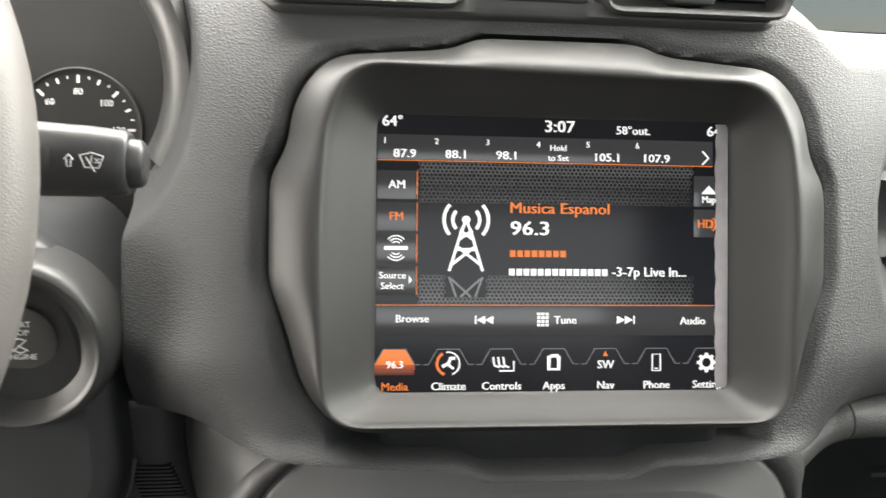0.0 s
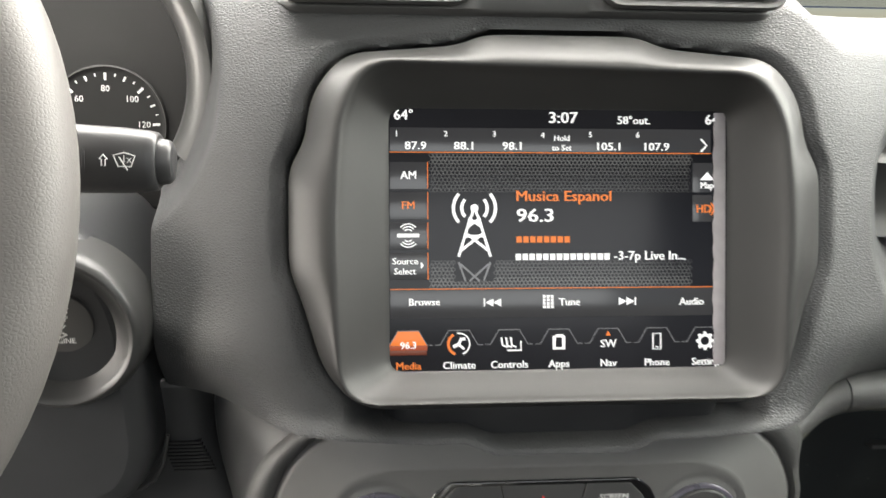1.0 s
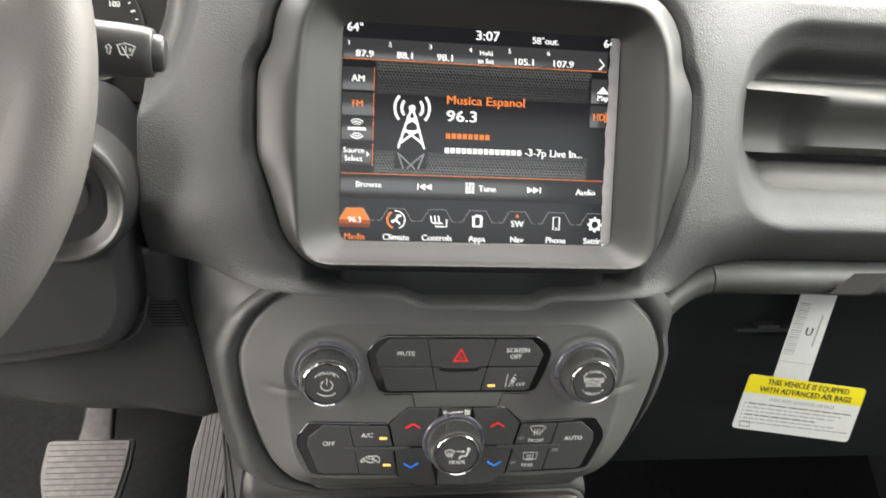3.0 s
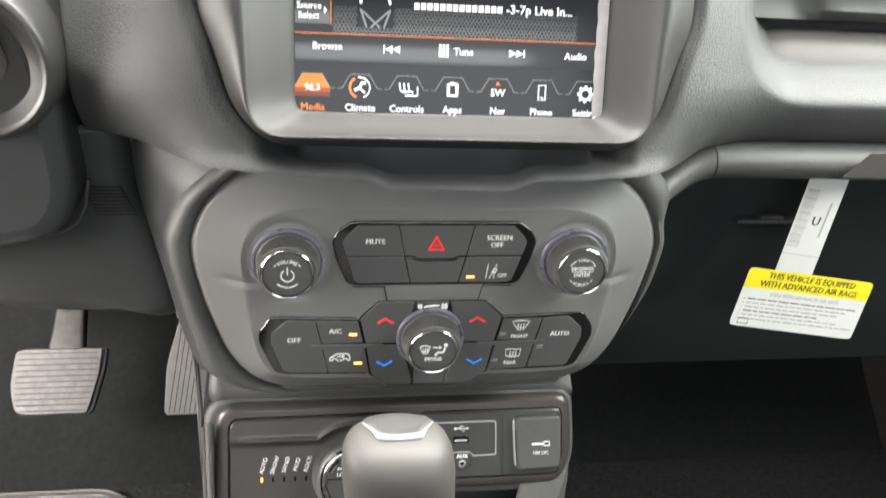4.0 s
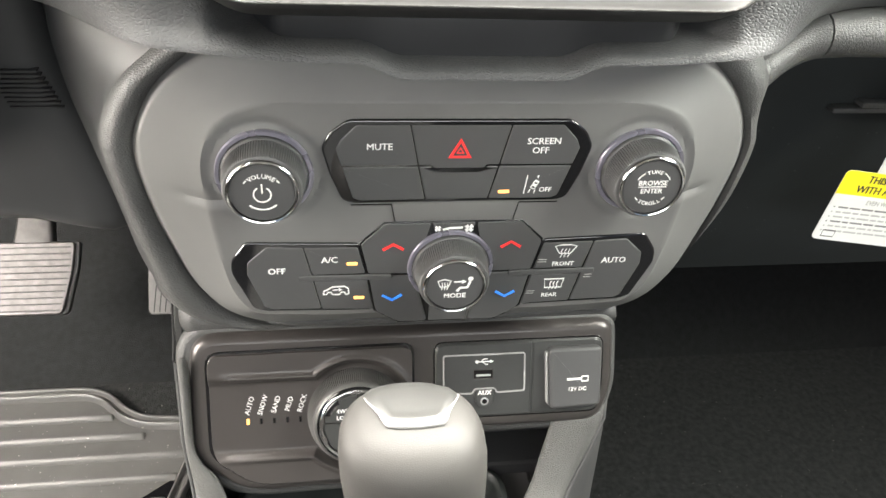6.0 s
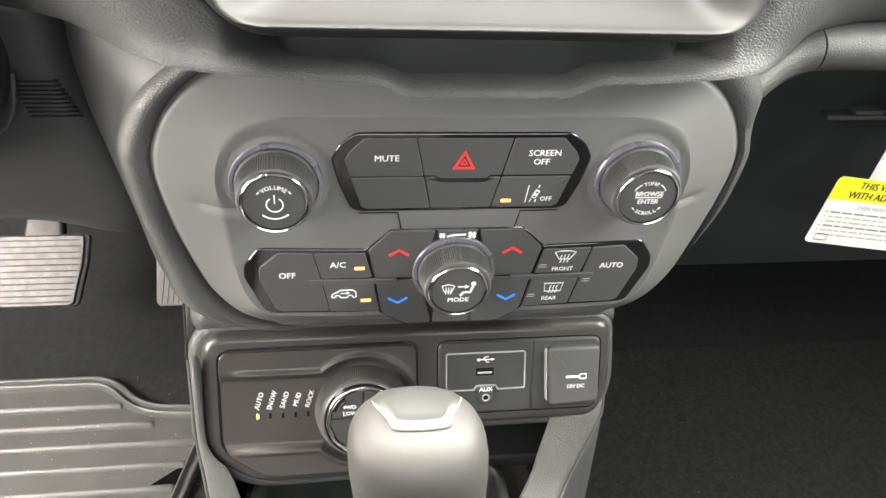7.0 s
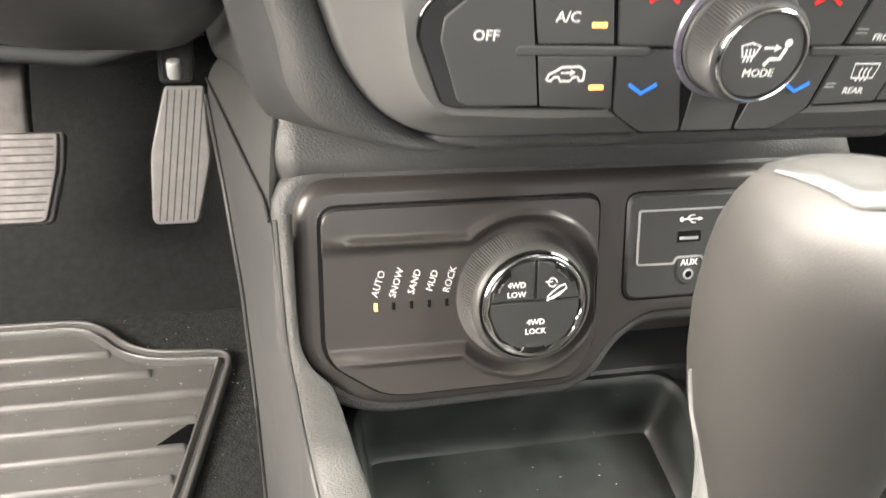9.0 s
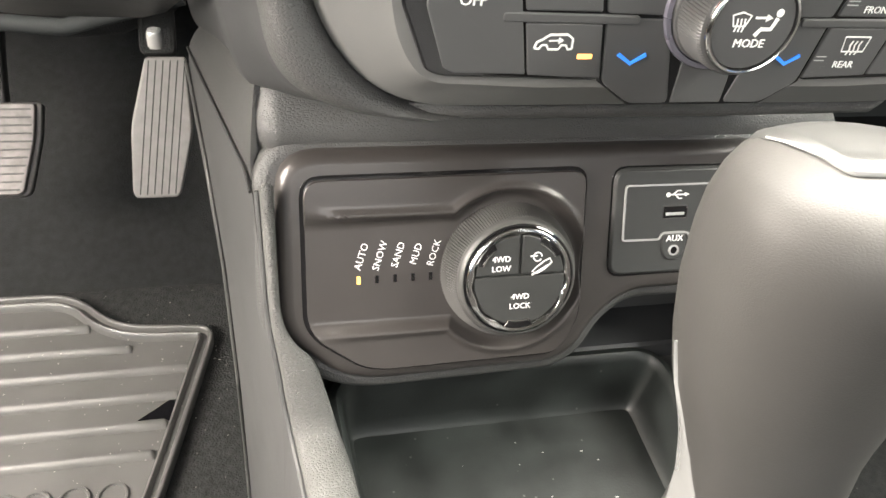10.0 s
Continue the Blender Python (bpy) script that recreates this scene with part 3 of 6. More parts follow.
def wing_rows(s):
    """Sections of the trim beside the climate panel; s: -1 driver's side, 1 passenger's."""
    edge = WING if s < 0 else WING[:8]
    k, out = 56, []
    for i in range(k + 1):
        w = i / k * (len(edge) - 1)
        j = min(int(w), len(edge) - 2)
        f = w - j
        z, xi, xo = [glide(edge, j, f, c) for c in range(3)]
        xi -= 0.0028
        low = smooth(0.455, 0.405, z)
        wide = 1 + 0.7 * smooth(0.460, 0.420, z)
        ym = 0.0112 - 0.003 * smooth(0.485, 0.435, z) + 0.014 * smooth(0.4162, 0.4138, z)
        if s > 0:
            ym = 0.0118 + 0.004 * smooth(0.50, 0.43, z)
            xo = xi + 0.004 + 0.007 * smooth(0.44, 0.50, z) + 0.020 * smooth(0.53, 0.575, z)
            band = [(xi - 0.012, 0.045), (xi - 0.001, 0.020), (xi + 0.002, ym + 0.003), (xi + 0.3 * (xo - xi) + 0.0005, ym), (xi + 0.7 * (xo - xi), ym + 0.002), (xo - 0.001, ym + 0.008), (xo, ym + 0.018), (xo - 0.004, 0.045)]
            skin = [(xo - 0.014, 0.045), (xo - 0.010, ym + 0.020), (xo - 0.008, ym + 0.024), (xo - 0.008, 0.075), (xo - 0.008, 0.10), (xo - 0.018, 0.10)]
        else:
            wd = xo - xi
            dent = 0.010 * math.exp(-((z - 0.540) / 0.022) ** 2)
            band = [(xi - 0.012, ym + 0.040), (xi - 0.001, ym + 0.010), (xi + 0.001, ym + 0.003), (xi + 0.005 * wide, ym), (xi + 0.0095 * wide, ym), (xi + 0.0135 * wide, ym + 0.003), (xi + 0.0165 * wide, ym + 0.0080), (xi + 0.016 * wide, ym + 0.030)]
            skin = [(xi + 0.015 * wide, ym + 0.030), (xi + 0.0162 * wide, ym + 0.0077), (xi + max(0.40 * wd + 0.003, 0.0185 * wide), ym + 0.012 + dent), (xi + 0.70 * wd, ym + 0.024 + dent * 0.5), (xo - 0.003, ym + 0.034 + 0.010 * low), (xo, ym + 0.042 + 0.014 * low),
                    (xo + 0.006, 0.115), (xo + 0.016, 0.17), (xo + 0.028, 0.24), (xi + 0.015, 0.24)]
        down = smooth(0.470, 0.416, z) if s < 0 else 0.0
        out.append([[(s * x, y, z - (0.16 * y + 0.55 * y * y - 0.002) * down) for x, y in sec] for sec in (band, skin)])
    return out


for s, side in ((-1, "driver"), (1, "passenger")):
    wings = thing("console_wing", ORIGIN, "grained dark trim beside the climate panel, %s side" % side, "trim panel", "console wings")
    rows = wing_rows(s)
    bm = bmesh.new()
    rings(bm, [r[0] for r in rows])
    part("rolled_band", bm, TRIM, wings, "grained rolled edge", sharp=70)
    bm = bmesh.new()
    rings(bm, [r[1] for r in rows])
    part("side_skin", bm, KNEE, wings, "smooth hollow side" if s < 0 else "smooth return beside the glove box", sharp=70)


# ------------------------------------------------------------------ touchscreen
def touchscreen():
    ob = thing("touchscreen", S_M, "dashboard touchscreen in a satin grey frame, radio page lit", "touchscreen")
    n = 240
    disp = around(rounded([(-86.5, -65.5), (86.5, -65.5), (86.5, 65.5), (-86.5, 65.5)], 7), (0, 0), n)
    ridge = around(rounded([(-109.5, -78), (108.5, -78), (112.5, 12), (108.5, 58), (95, 81), (-96, 85), (-109, 62), (-113, 15)], [18, 18, 30, 18, 20, 18, 18, 30]), (0, 0), n)
    out = around(BEZEL_OUT, (0, 0), n)

    def mixed(a, b, w):
        return [(p[0] * (1 - w) + q[0] * w, p[1] * (1 - w) + q[1] * w) for p, q in zip(a, b)]

    lay = [(disp, -2), (disp, 0.2), (mixed(disp, ridge, 0.05), 0.7), (mixed(disp, ridge, 0.10), 1.6), (mixed(disp, ridge, 0.45), 7.4), (mixed(disp, ridge, 0.80), 13.0), (mixed(disp, ridge, 0.89), 15.2), (mixed(disp, ridge, 0.95), 16.8), (ridge, 17.6),
           (mixed(ridge, out, 0.08), 17.6), (mixed(ridge, out, 0.20), 16.7), (mixed(ridge, out, 0.36), 14.6), (mixed(ridge, out, 0.62), 9.8), (mixed(ridge, out, 0.86), 4.6), (mixed(ridge, out, 0.96), 1.4), (out, -2), (out, -16)]
    bm = bmesh.new()
    rings(bm, [[(x * MM, y * MM, d * MM) for x, y in lp] for lp, d in lay], False, False)
    part("bezel", bm, SATIN, ob, "satin grey frame with stepped outline", sharp=45)
    scr = part("screen", plate(rounded([(-86.8, -65.8), (86.8, -65.8), (86.8, 65.8), (-86.8, 65.8)], 6), -3, 0, 0.3), SCREEN, ob, "lit display, dark radio page")

    def flat(name, p, mat, d=0.12, base=0.02):
        return part(name, plate(p, base, d, 0.02), mat, scr)

    def rect(x0, x1, y0, y1):
        return [(x0, y0), (x1, y0), (x1, y1), (x0, y1)]

    # bands
    flat("preset_bar", rect(-86, 78, 44.2, 56), UI_DARK)
    flat("rule", rect(-86, 78, 43.6, 44.0), UI_ORANGE, 0.16)
    flat("rule", rect(-86, 79, -24.6, -24.2), UI_ORANGE, 0.16)
    flat("control_bar", rect(-86, 79, -39, -24.8), UI_DARK)
    for a in (32.2, 17.2, 2.3, -12.9):
        flat("source_button", rect(-86, -67.6, a - 6.7, a + 6.7), UI_DARK, 0.14)
        flat("button_edge", rect(-67.4, -67.0, a - 6.7, a + 6.7), UI_ORANGE, 0.18)
    flat("map_button", rect(68.5, 79, 24, 39), UI_DARK, 0.14)
    flat("radio_badge_button", rect(68.5, 79, 9, 22.6), UI_DARK, 0.14)
    # status line and presets
    T = lambda w, h, u, v, m=UI_WHITE, **k: lettering("writing", w, h, u, v, 0.24, m, scr, bold=k.pop("bold", 0.003), **k)
    T("64°", 5.0, -79.2, 62.0), T("3:07", 5.6, 1.0, 61.2, width=1.1), T("58°out.", 4.0, 37.6, 60.2), T("64", 5.0, 78.3, 60.8)
    for a, b, u in (("1", "87.9", -82.7), ("2", "88.1", -58.2), ("3", "98.1", -33.8), ("5", "105.1", 15.2), ("6", "107.9", 39.7)):
        T(a, 2.8, u, 52.9), T(b, 3.9, u + 9.4, 46.9, width=1.15)
    T("4", 2.8, -9.2, 52.4), T("Hold", 2.9, 0.5, 51.0), T("to Set", 2.9, 0.5, 46.2)
    part("next_arrow", stroke([(72.8, 51.2), (75.8, 47.9), (72.8, 44.6)], 0.9, 0.05, 0.3), UI_WHITE, scr)
    T("AM", 3.9, -76.8, 32.2), T("FM", 3.9, -77, 17.2, UI_ORANGE), T("Source", 3.2, -78.6, -10.6), T("Select", 3.2, -78.8, -15.6)
    part("select_arrow", plate([(-70.8, -10.8), (-69.2, -12.6), (-70.8, -14.4)], 0.05, 0.3, 0.05), UI_WHITE, scr)
    # satellite mark as plain arcs and a bar
    bm = stroke([(-82.5, 2.4), (-71.5, 2.4)], 1.8, 0.05, 0.3)
    for r in (2.2, 3.6, 5.0):
        stroke(arc(-77, 3.2, r, 40, 140, 8), 0.6, 0.05, 0.3, bm=bm)
        stroke(arc(-77, 1.6, r, 220, 320, 8), 0.6, 0.05, 0.3, bm=bm)
    part("satellite_mark", bm, UI_WHITE, scr)
    # mast
    cx, cy = -43.8, 16.0
    bm = bmesh.new()
    for a, b in (((-8.0, -24.3), (-2.0, -4.5)), ((8.0, -24.3), (2.0, -4.5)), ((-6.6, -21), (3.8, -13)), ((6.6, -21), (-3.8, -13)), ((-4.6, -14), (4.6, -14)),
                 ((-3.9, -9.6), (3.0, -5.0)), ((3.9, -9.6), (-3.0, -5.0)), ((-2.6, -6.5), (0, 0)), ((2.6, -6.5), (0, 0))):
        stroke([(cx + a[0], cy + a[1]), (cx + b[0], cy + b[1])], 1.3, 0.05, 0.3, bm=bm)
    for r in (6.4, 10.6):
        stroke(arc(cx, cy, r, -42, 42, 10), 1.6, 0.05, 0.3, bm=bm)
        stroke(arc(cx, cy, r, 138, 222, 10), 1.6, 0.05, 0.3, bm=bm)
    part("mast_icon", bm, UI_WHITE, scr)
    part("mast_tip", plate(arc(cx, cy, 2.0, 0, 337, 14), 0.05, 0.35, 0.1), UI_WHITE, scr)
    bm = bmesh.new()
    for a, b in (((-8.0, -27), (-4.6, -36.5)), ((8.0, -27), (4.6, -36.5)), ((-7, -28), (2.5, -36.5)), ((7, -28), (-2.5, -36.5))):
        stroke([(cx + a[0], cy + a[1]), (cx + b[0], cy + b[1])], 1.0, 0.05, 0.2, bm=bm)
    part("mast_reflection", bm, UI_GREY, scr)
    T("Musica Espanol", 5.2, -23.2, 21.8, UI_ORANGE, align="LEFT", width=1.09), T("96.3", 6.6, -23.0, 12.0, align="LEFT", width=1.22)
    def name_bars(kind, x, v, h, count, mat):
        for k in range(count):
            flat(kind, rect(x + 3.5 * k, x + 3.5 * k + 2.7, v - h / 2, v + h / 2), mat, 0.2)

    name_bars("title_bar", -22.6, 0.2, 3.2, 8, UI_ORANGE)
    name_bars("message_bar", -23.0, -8.6, 3.2, 14, UI_WHITE)
    T("-3-7p Live In...", 4.5, 27.2, -8.4, align="LEFT", width=1.02)
    T("Map", 3.3, 76.0, 27.4, width=0.9)
    part("map_arrow", plate([(72.2, 30.2), (79.8, 30.2), (76.2, 34.4)], 0.05, 0.3, 0.05), UI_WHITE, scr)
    T("HD", 4.2, 74.2, 15.4, UI_ORANGE, width=0.9)
    bm = stroke(arc(75.6, 15.4, 2.6, -50, 50, 8), 0.7, 0.05, 0.3)
    stroke(arc(75.6, 15.4, 4.0, -50, 50, 8), 0.7, 0.05, 0.3, bm=bm)
    part("radio_badge", bm, UI_ORANGE, scr)
    # transport row
    T("Browse", 3.6, -69.2, -31.0), T("Tune", 3.7, 4.4, -31.6), T("Audio", 3.7, 68.0, -32.0)
    bm = bmesh.new()
    for i in range(4):
        for j in range(3):
            plate(rect(-9.2 + 2.0 * j, -7.7 + 2.0 * j, -34.5 + 1.75 * i, -33.2 + 1.75 * i), 0.05, 0.28, 0.05, bm)
    part("keypad_icon", bm, UI_WHITE, scr)
    for c, s in ((-34.8, -1), (34.4, 1)):
        bm = plate([(c + s * 3.8, -29.4), (c + s * 4.5, -29.4), (c + s * 4.5, -33.4), (c + s * 3.8, -33.4)], 0.05, 0.28, 0.05)
        for k in (-4.4, -0.4):
            plate([(c + s * k, -29.4), (c + s * (k + 4.0), -31.4), (c + s * k, -33.4)], 0.05, 0.28, 0.05, bm)
        part("skip_icon", bm, UI_WHITE, scr)
    # bottom icons
    names = ("Media", "Climate", "Controls", "Apps", "Nav", "Phone", "Setting")
    for i, w in enumerate(names):
        c = -77.2 + 25.4 * i
        hexa = [(c - 9.5, -52.5), (c - 5.2, -45.2), (c + 5.2, -45.2), (c + 9.5, -52.5)]
        if i == 0:
            flat("lit_tile", hexa, UI_ORANGE, 0.16)
            for k, glow in enumerate((UI_EMBER, UI_EMBER_LOW)):
                flat("lit_tile", rect(c - 9.5 + 0.3 * k, c + 9.5 - 0.3 * k, -54.9 - 2.4 * k, -52.5 - 2.4 * k), glow, 0.15)
            T("96.3", 3.4, c, -52.6, bold=0.02)
        part("tile_edge", stroke([(c - 12, -52.5)] + hexa + [(c + 12, -52.5)], 0.45, 0.05, 0.2), UI_GREY, scr)
        T(w, 3.7, c, -62.9, UI_ORANGE if i == 0 else UI_WHITE)
        bm = bmesh.new()
        if i == 1:
            stroke(arc(c, -52, 5.4, 120, 250, 12), 1.3, 0.05, 0.3, bm=bm)
            part("climate_arc", bm, UI_ORANGE, scr)
            bm = stroke(arc(c, -52, 5.4, -70, 100, 12), 0.7, 0.05, 0.3)
            stroke([(c - 3, -53.5), (c, -52), (c + 1, -49.5), (c + 3.2, -49.5)], 1.5, 0.05, 0.3, bm=bm)
            stroke([(c, -52.5), (c + 2.6, -54.6)], 1.2, 0.05, 0.3, bm=bm)
        elif i == 2:
            for k in range(3):
                stroke([(c - 4 + 2.4 * k, -49), (c - 3.4 + 2.4 * k, -53), (c - 0.8 + 2.2 * k, -54)], 0.9, 0.05, 0.3, bm=bm)
            stroke([(c - 1, -55.6), (c + 6, -55.6), (c + 6, -51)], 0.8, 0.05, 0.3, bm=bm)
        elif i == 3:
            stroke([(c - 2.4, -48.6), (c - 2.4, -55), (c + 2.4, -55), (c + 2.4, -48.6)], 1.7, 0.05, 0.3, bm=bm)
            stroke([(c - 1.6, -48.6), (c + 2.2, -48.6)], 1.5, 0.05, 0.3, bm=bm)
        elif i == 4:
            T("SW", 3.9, c, -53, bold=0.02)
            plate([(c - 1.3, -48.8), (c + 1.3, -48.8), (c, -46.4)], 0.05, 0.3, 0.05, bm)
            part("compass_mark", bm, UI_ORANGE, scr)
            continue
        elif i == 5:
            stroke([(c - 2, -48), (c + 2, -48), (c + 2, -56), (c - 2, -56)], 0.7, 0.05, 0.3, closed=True, bm=bm)
            stroke([(c - 0.8, -54.9), (c + 0.8, -54.9)], 0.6, 0.05, 0.3, bm=bm)
        elif i == 6:
            stroke(arc(c, -52.2, 3.0, 0, 345, 22), 1.4, 0.05, 0.3, closed=True, bm=bm)
            for k in range(8):
                a = radians(45 * k)
                stroke([(c + 3.3 * math.cos(a), -52.2 + 3.3 * math.sin(a)), (c + 4.7 * math.cos(a), -52.2 + 4.7 * math.sin(a))], 1.5, 0.05, 0.3, bm=bm)
        else:
            bm.free()
            continue
        part("tile_icon", bm, UI_WHITE, scr)
    # perforated pattern bands
    for first, step, cnt in ((42.4, -1.75, 11), (-23.4, 1.75, 8)):
        for lo, hi, mat in ((0, 3, UI_MESH), (3, 6, UI_MESH_LOW), (6, cnt, UI_MESH_FAINT)):
            bm = bmesh.new()
            for j in range(lo, hi):
                for i in range(66):
                    u, v = -65.6 + 2.03 * i + (1.02 if j % 2 else 0), first + step * j
                    if (first < 0 and -54 < u < -34 and j > 1) or (u > 67 and first > 0 and v < 40):
                        continue
                    ring = [bm.verts.new(((u + r * math.cos(radians(60 * k + 30))) * MM, (v + r * math.sin(radians(60 * k + 30))) * MM, 0.06 * MM)) for r in (1.16, 0.72) for k in range(6)]
                    for k in range(6):
                        bm.faces.new((ring[k], ring[(k + 1) % 6], ring[6 + (k + 1) % 6], ring[6 + k]))
            part("dot_pattern", bm, mat, scr)
    # protective film lifting along the edge
    bm, lp = bmesh.new(), []
    for i in range(40):
        v = 64.5 - 129 * i / 39
        w = 0.35 * math.sin(i * 1.7) + 0.2 * math.sin(i * 0.6)
        lp.append([(79.4 + w, v, 0.25), (80.2 + w, v, 0.55), (84.8 + w, v, 0.50), (85.8, v, 0.22), (85.8, v, 0.15), (79.4 + w, v, 0.15)])
    rings(bm, [[(x * MM, y * MM, z * MM) for x, y, z in r] for r in lp])
    part("film_edge", bm, FILM, ob, "strip of clouded protective film")


touchscreen()


# ------------------------------------------------------------------ climate and radio panel
def control_knob(parent, u, v, words):
    """A turned knob with a knurled skirt; words(cap) writes on its face."""
    part("base_ring", lathe([(20.0, 0), (21.6, 0), (21.9, 1.4), (21.4, 2.4), (19.8, 2.6), (19.4, 1.0)], 72), LILAC, parent, "pale metal base ring", at(u, v))
    skirt = part("knob", lathe([(19.3, 0.4), (19.3, 3.2), (19.0, 3.8), (18.6, 4.2), (17.5, 15.2), (16.6, 16.3), (15.6, 16.8), (10, 16.8)], 200,
                               lambda i, r, n: r - (0.45 if i % 2 and 4 < n < 15.5 else 0)), KNURL, parent, "knurled dark grey knob", at(u, v), sharp=30)
    part("chrome_ring", lathe([(15.7, 16.2), (15.8, 17.5), (15.5, 18.4), (15.0, 18.75), (14.5, 18.5), (14.2, 17.0)], 72), CHROME, skirt)
    part("cap", lathe([(14.0, 16.8), (14.0, 17.5), (13.7, 17.9), (12, 18.1), (6, 18.2), (0.5, 18.2)], 64), BUTTON, skirt)
    words(skirt)
    return skirt


def climate_panel():
    ob = thing("climate_control_panel", H_M, "matt grey climate and radio control panel with three knobs", "control panel")
    n = 420
    c = (0, 5)
    flat = around(rounded(mirror([(88, 62), (108, 54), (117, 34), (115, 10), (112, -20), (108, -40), (99, -53.5), (60, -55.5)]), [14, 14, 14, 14, 14, 10, 10, 2] + [2, 10, 10, 14, 14, 14, 14, 14], 5), c, n)
    out = around(FASCIA_OUT, c, n)

    def blend(w):
        return [(p[0] * (1 - w) + q[0] * w, p[1] * (1 - w) + q[1] * w) for p, q in zip(flat, out)]

    def shrink(w):
        return [(c[0] + (p[0] - c[0]) * w, c[1] + (p[1] - c[1]) * w) for p in flat]

    def depth(w, u, v):
        """How far the face falls back, w from the flat field (0) to the rim (1), with a crease beside each outer knob."""
        d = 0.6 * smooth(-0.3, 0.1, w) + 11.2 * max(0.0, w) ** 0.95 + 2.8 * smooth(0.86, 1.0, w)
        a = abs(u)
        d += 1.3 * math.exp(-((v - 14 - 0.10 * (a - 118)) / 2.2) ** 2) * smooth(98, 112, a) * smooth(134, 122, a)
        d -= 0.3 * math.exp(-((v - 9.5 - 0.10 * (a - 118)) / 2.8) ** 2) * smooth(98, 112, a) * smooth(138, 124, a)
        d += 1.1 * math.exp(-((math.hypot(a - 88.2, v - 28.2) - 24.5) / 2.0) ** 2)
        return -d

    bm = bmesh.new()
    lp3 = [[(x * MM, y * MM, 0) for x, y in shrink(k)] for k in (0.02, 0.3, 0.5)]
    for k in range(1, 26):
        w = 0.5 + 0.5 * k / 26
        lp3.append([(x * MM, y * MM, depth((w - 1) * 1.5, x, y) * MM) for x, y in shrink(w)])
    for k in range(25):
        lp3.append([(x * MM, y * MM, depth(k / 24, x, y) * MM) for x, y in blend(k / 24)])
    lp3.append([(x * MM, y * MM, -34 * MM) for x, y in out])
    rings(bm, lp3, True, False)
    part("fascia", bm, FASCIA, ob, "matt grey moulded fascia", sharp=30)
    half = [(99, -70.6), (92, -71.6), (60, -72.0), (20, -72.2)]
    low = [(-x, y) for x, y in half] + half[::-1]
    part("lower_roll", tube([(x * MM, y * MM, -17.5 * MM) for x, y in low], [0.0034 * smooth(101, 92, abs(x)) + 0.0004 for x, y in low], 14), TRIM, ob, "thin grained roll under the fascia", sharp=70)
    # black gloss surrounds
    part("gloss_surround", plate(rounded(mirror([(51, 54.6), (59, 48.5), (63, 41), (59.5, 27), (54, 13.5), (49, 11.8)]), 2.5), -2, 0.9, 1.1), GLOSS, ob, "piano black surround")
    for s in (-1, 1):
        p = [(s * 46, -10.6), (s * 100, -8.8), (s * 107.4, -19.4), (s * 108, -27), (s * 99, -49), (s * 93.5, -51), (s * 39, -52.6)]
        part("gloss_surround", plate(rounded(p, 2.5), -2, 0.9, 1.1), GLOSS, ob, "piano black surround")
    part("gloss_surround", plate(mirror([(34, 0.8), (46, -10.6), (39, -53), (26, -61.8)]), -9, 0.5, 0.4), GLOSS, ob)

    def button(p, top=1.5, r=0.8, name="button"):
        return part(name, plate(rounded(inset(ccw(p), 0.28), r, 3), -1, top, 0.5), BUTTON, ob)

    def led(b, u, v, lit=True):
        part("indicator", plate(rounded([(u - 2.6, v - 0.85), (u + 2.6, v - 0.85), (u + 2.6, v + 0.85), (u - 2.6, v + 0.85)], 0.4), 1.2, 1.75, 0.15), AMBER if lit else GLOSS, b)

    def word(b, w, h, u, v, **k):
        return lettering("writing", w, h, u, v, 1.55, WHITE, b, bold=0.005, **k)

    def draw(b, lines, width=0.55, mat=None, name="symbol", closed=False):
        bm = bmesh.new()
        for q in lines:
            stroke(q, width, 1.3, 1.7, closed=closed, bm=bm)
        return part(name, bm, mat or WHITE, b)

    # upper row
    b = button([(-47.5, 52.2), (-54.6, 45), (-56.8, 40.5), (-54.3, 31.8), (-19, 31.8), (-23.2, 52.2)])
    word(b, "MUTE", 3.2, -37, 41.5)
    b = button([(-23.2, 52.2), (23.2, 52.2), (19, 31.8), (13.5, 31.8), (10.5, 29.4), (-10.5, 29.4), (-13.5, 31.8), (-19, 31.8)], 1.3)
    draw(b, [[(-4.5, 36.2), (4.5, 36.2), (0, 44.6)]], 2.0, RED, "hazard_triangle", True)
    draw(b, [[(-1.5, 38.2), (1.5, 38.2), (0, 40.8)]], 0.7, RED, "hazard_triangle", True)
    b = button([(47.5, 52.2), (54.6, 45), (56.8, 40.5), (54.3, 31.8), (19, 31.8), (23.2, 52.2)])
    word(b, "SCREEN", 3.2, 38.8, 43.9), word(b, "OFF", 3.2, 37.6, 39.2)
    button([(-54.1, 31.4), (-19, 31.4), (-15, 13.6), (-46, 13.4), (-49.3, 15)])
    button([(-18.8, 31.4), (-13.5, 31.4), (-10.5, 29.0), (10.5, 29.0), (13.5, 31.4), (18.8, 31.4), (15, 13.6), (-15, 13.6)], 1.4)
    b = button([(54.1, 31.4), (19, 31.4), (15, 13.6), (46, 13.4), (49.3, 15)])
    led(b, 22.4, 17.6)
    draw(b, [[(33.2, 26.2), (32.2, 16.4)], [(34.4, 16.8), (35.2, 18.6)], [(35.7, 19.8), (36.3, 21.3)], [(38.6, 26.2), (38.2, 24.8)], [(37.6, 18.2), (37.2, 16.6)]], 0.5)
    lean = pose(0.0372, 0.0212, 0, 0, 0, -26)
    part("car_symbol", plate(rounded([(-1.25, -2.5), (1.25, -2.5), (1.25, 2.5), (-1.25, 2.5)], 0.6), 1.3, 1.7, 0.05), WHITE, b, "", lean)
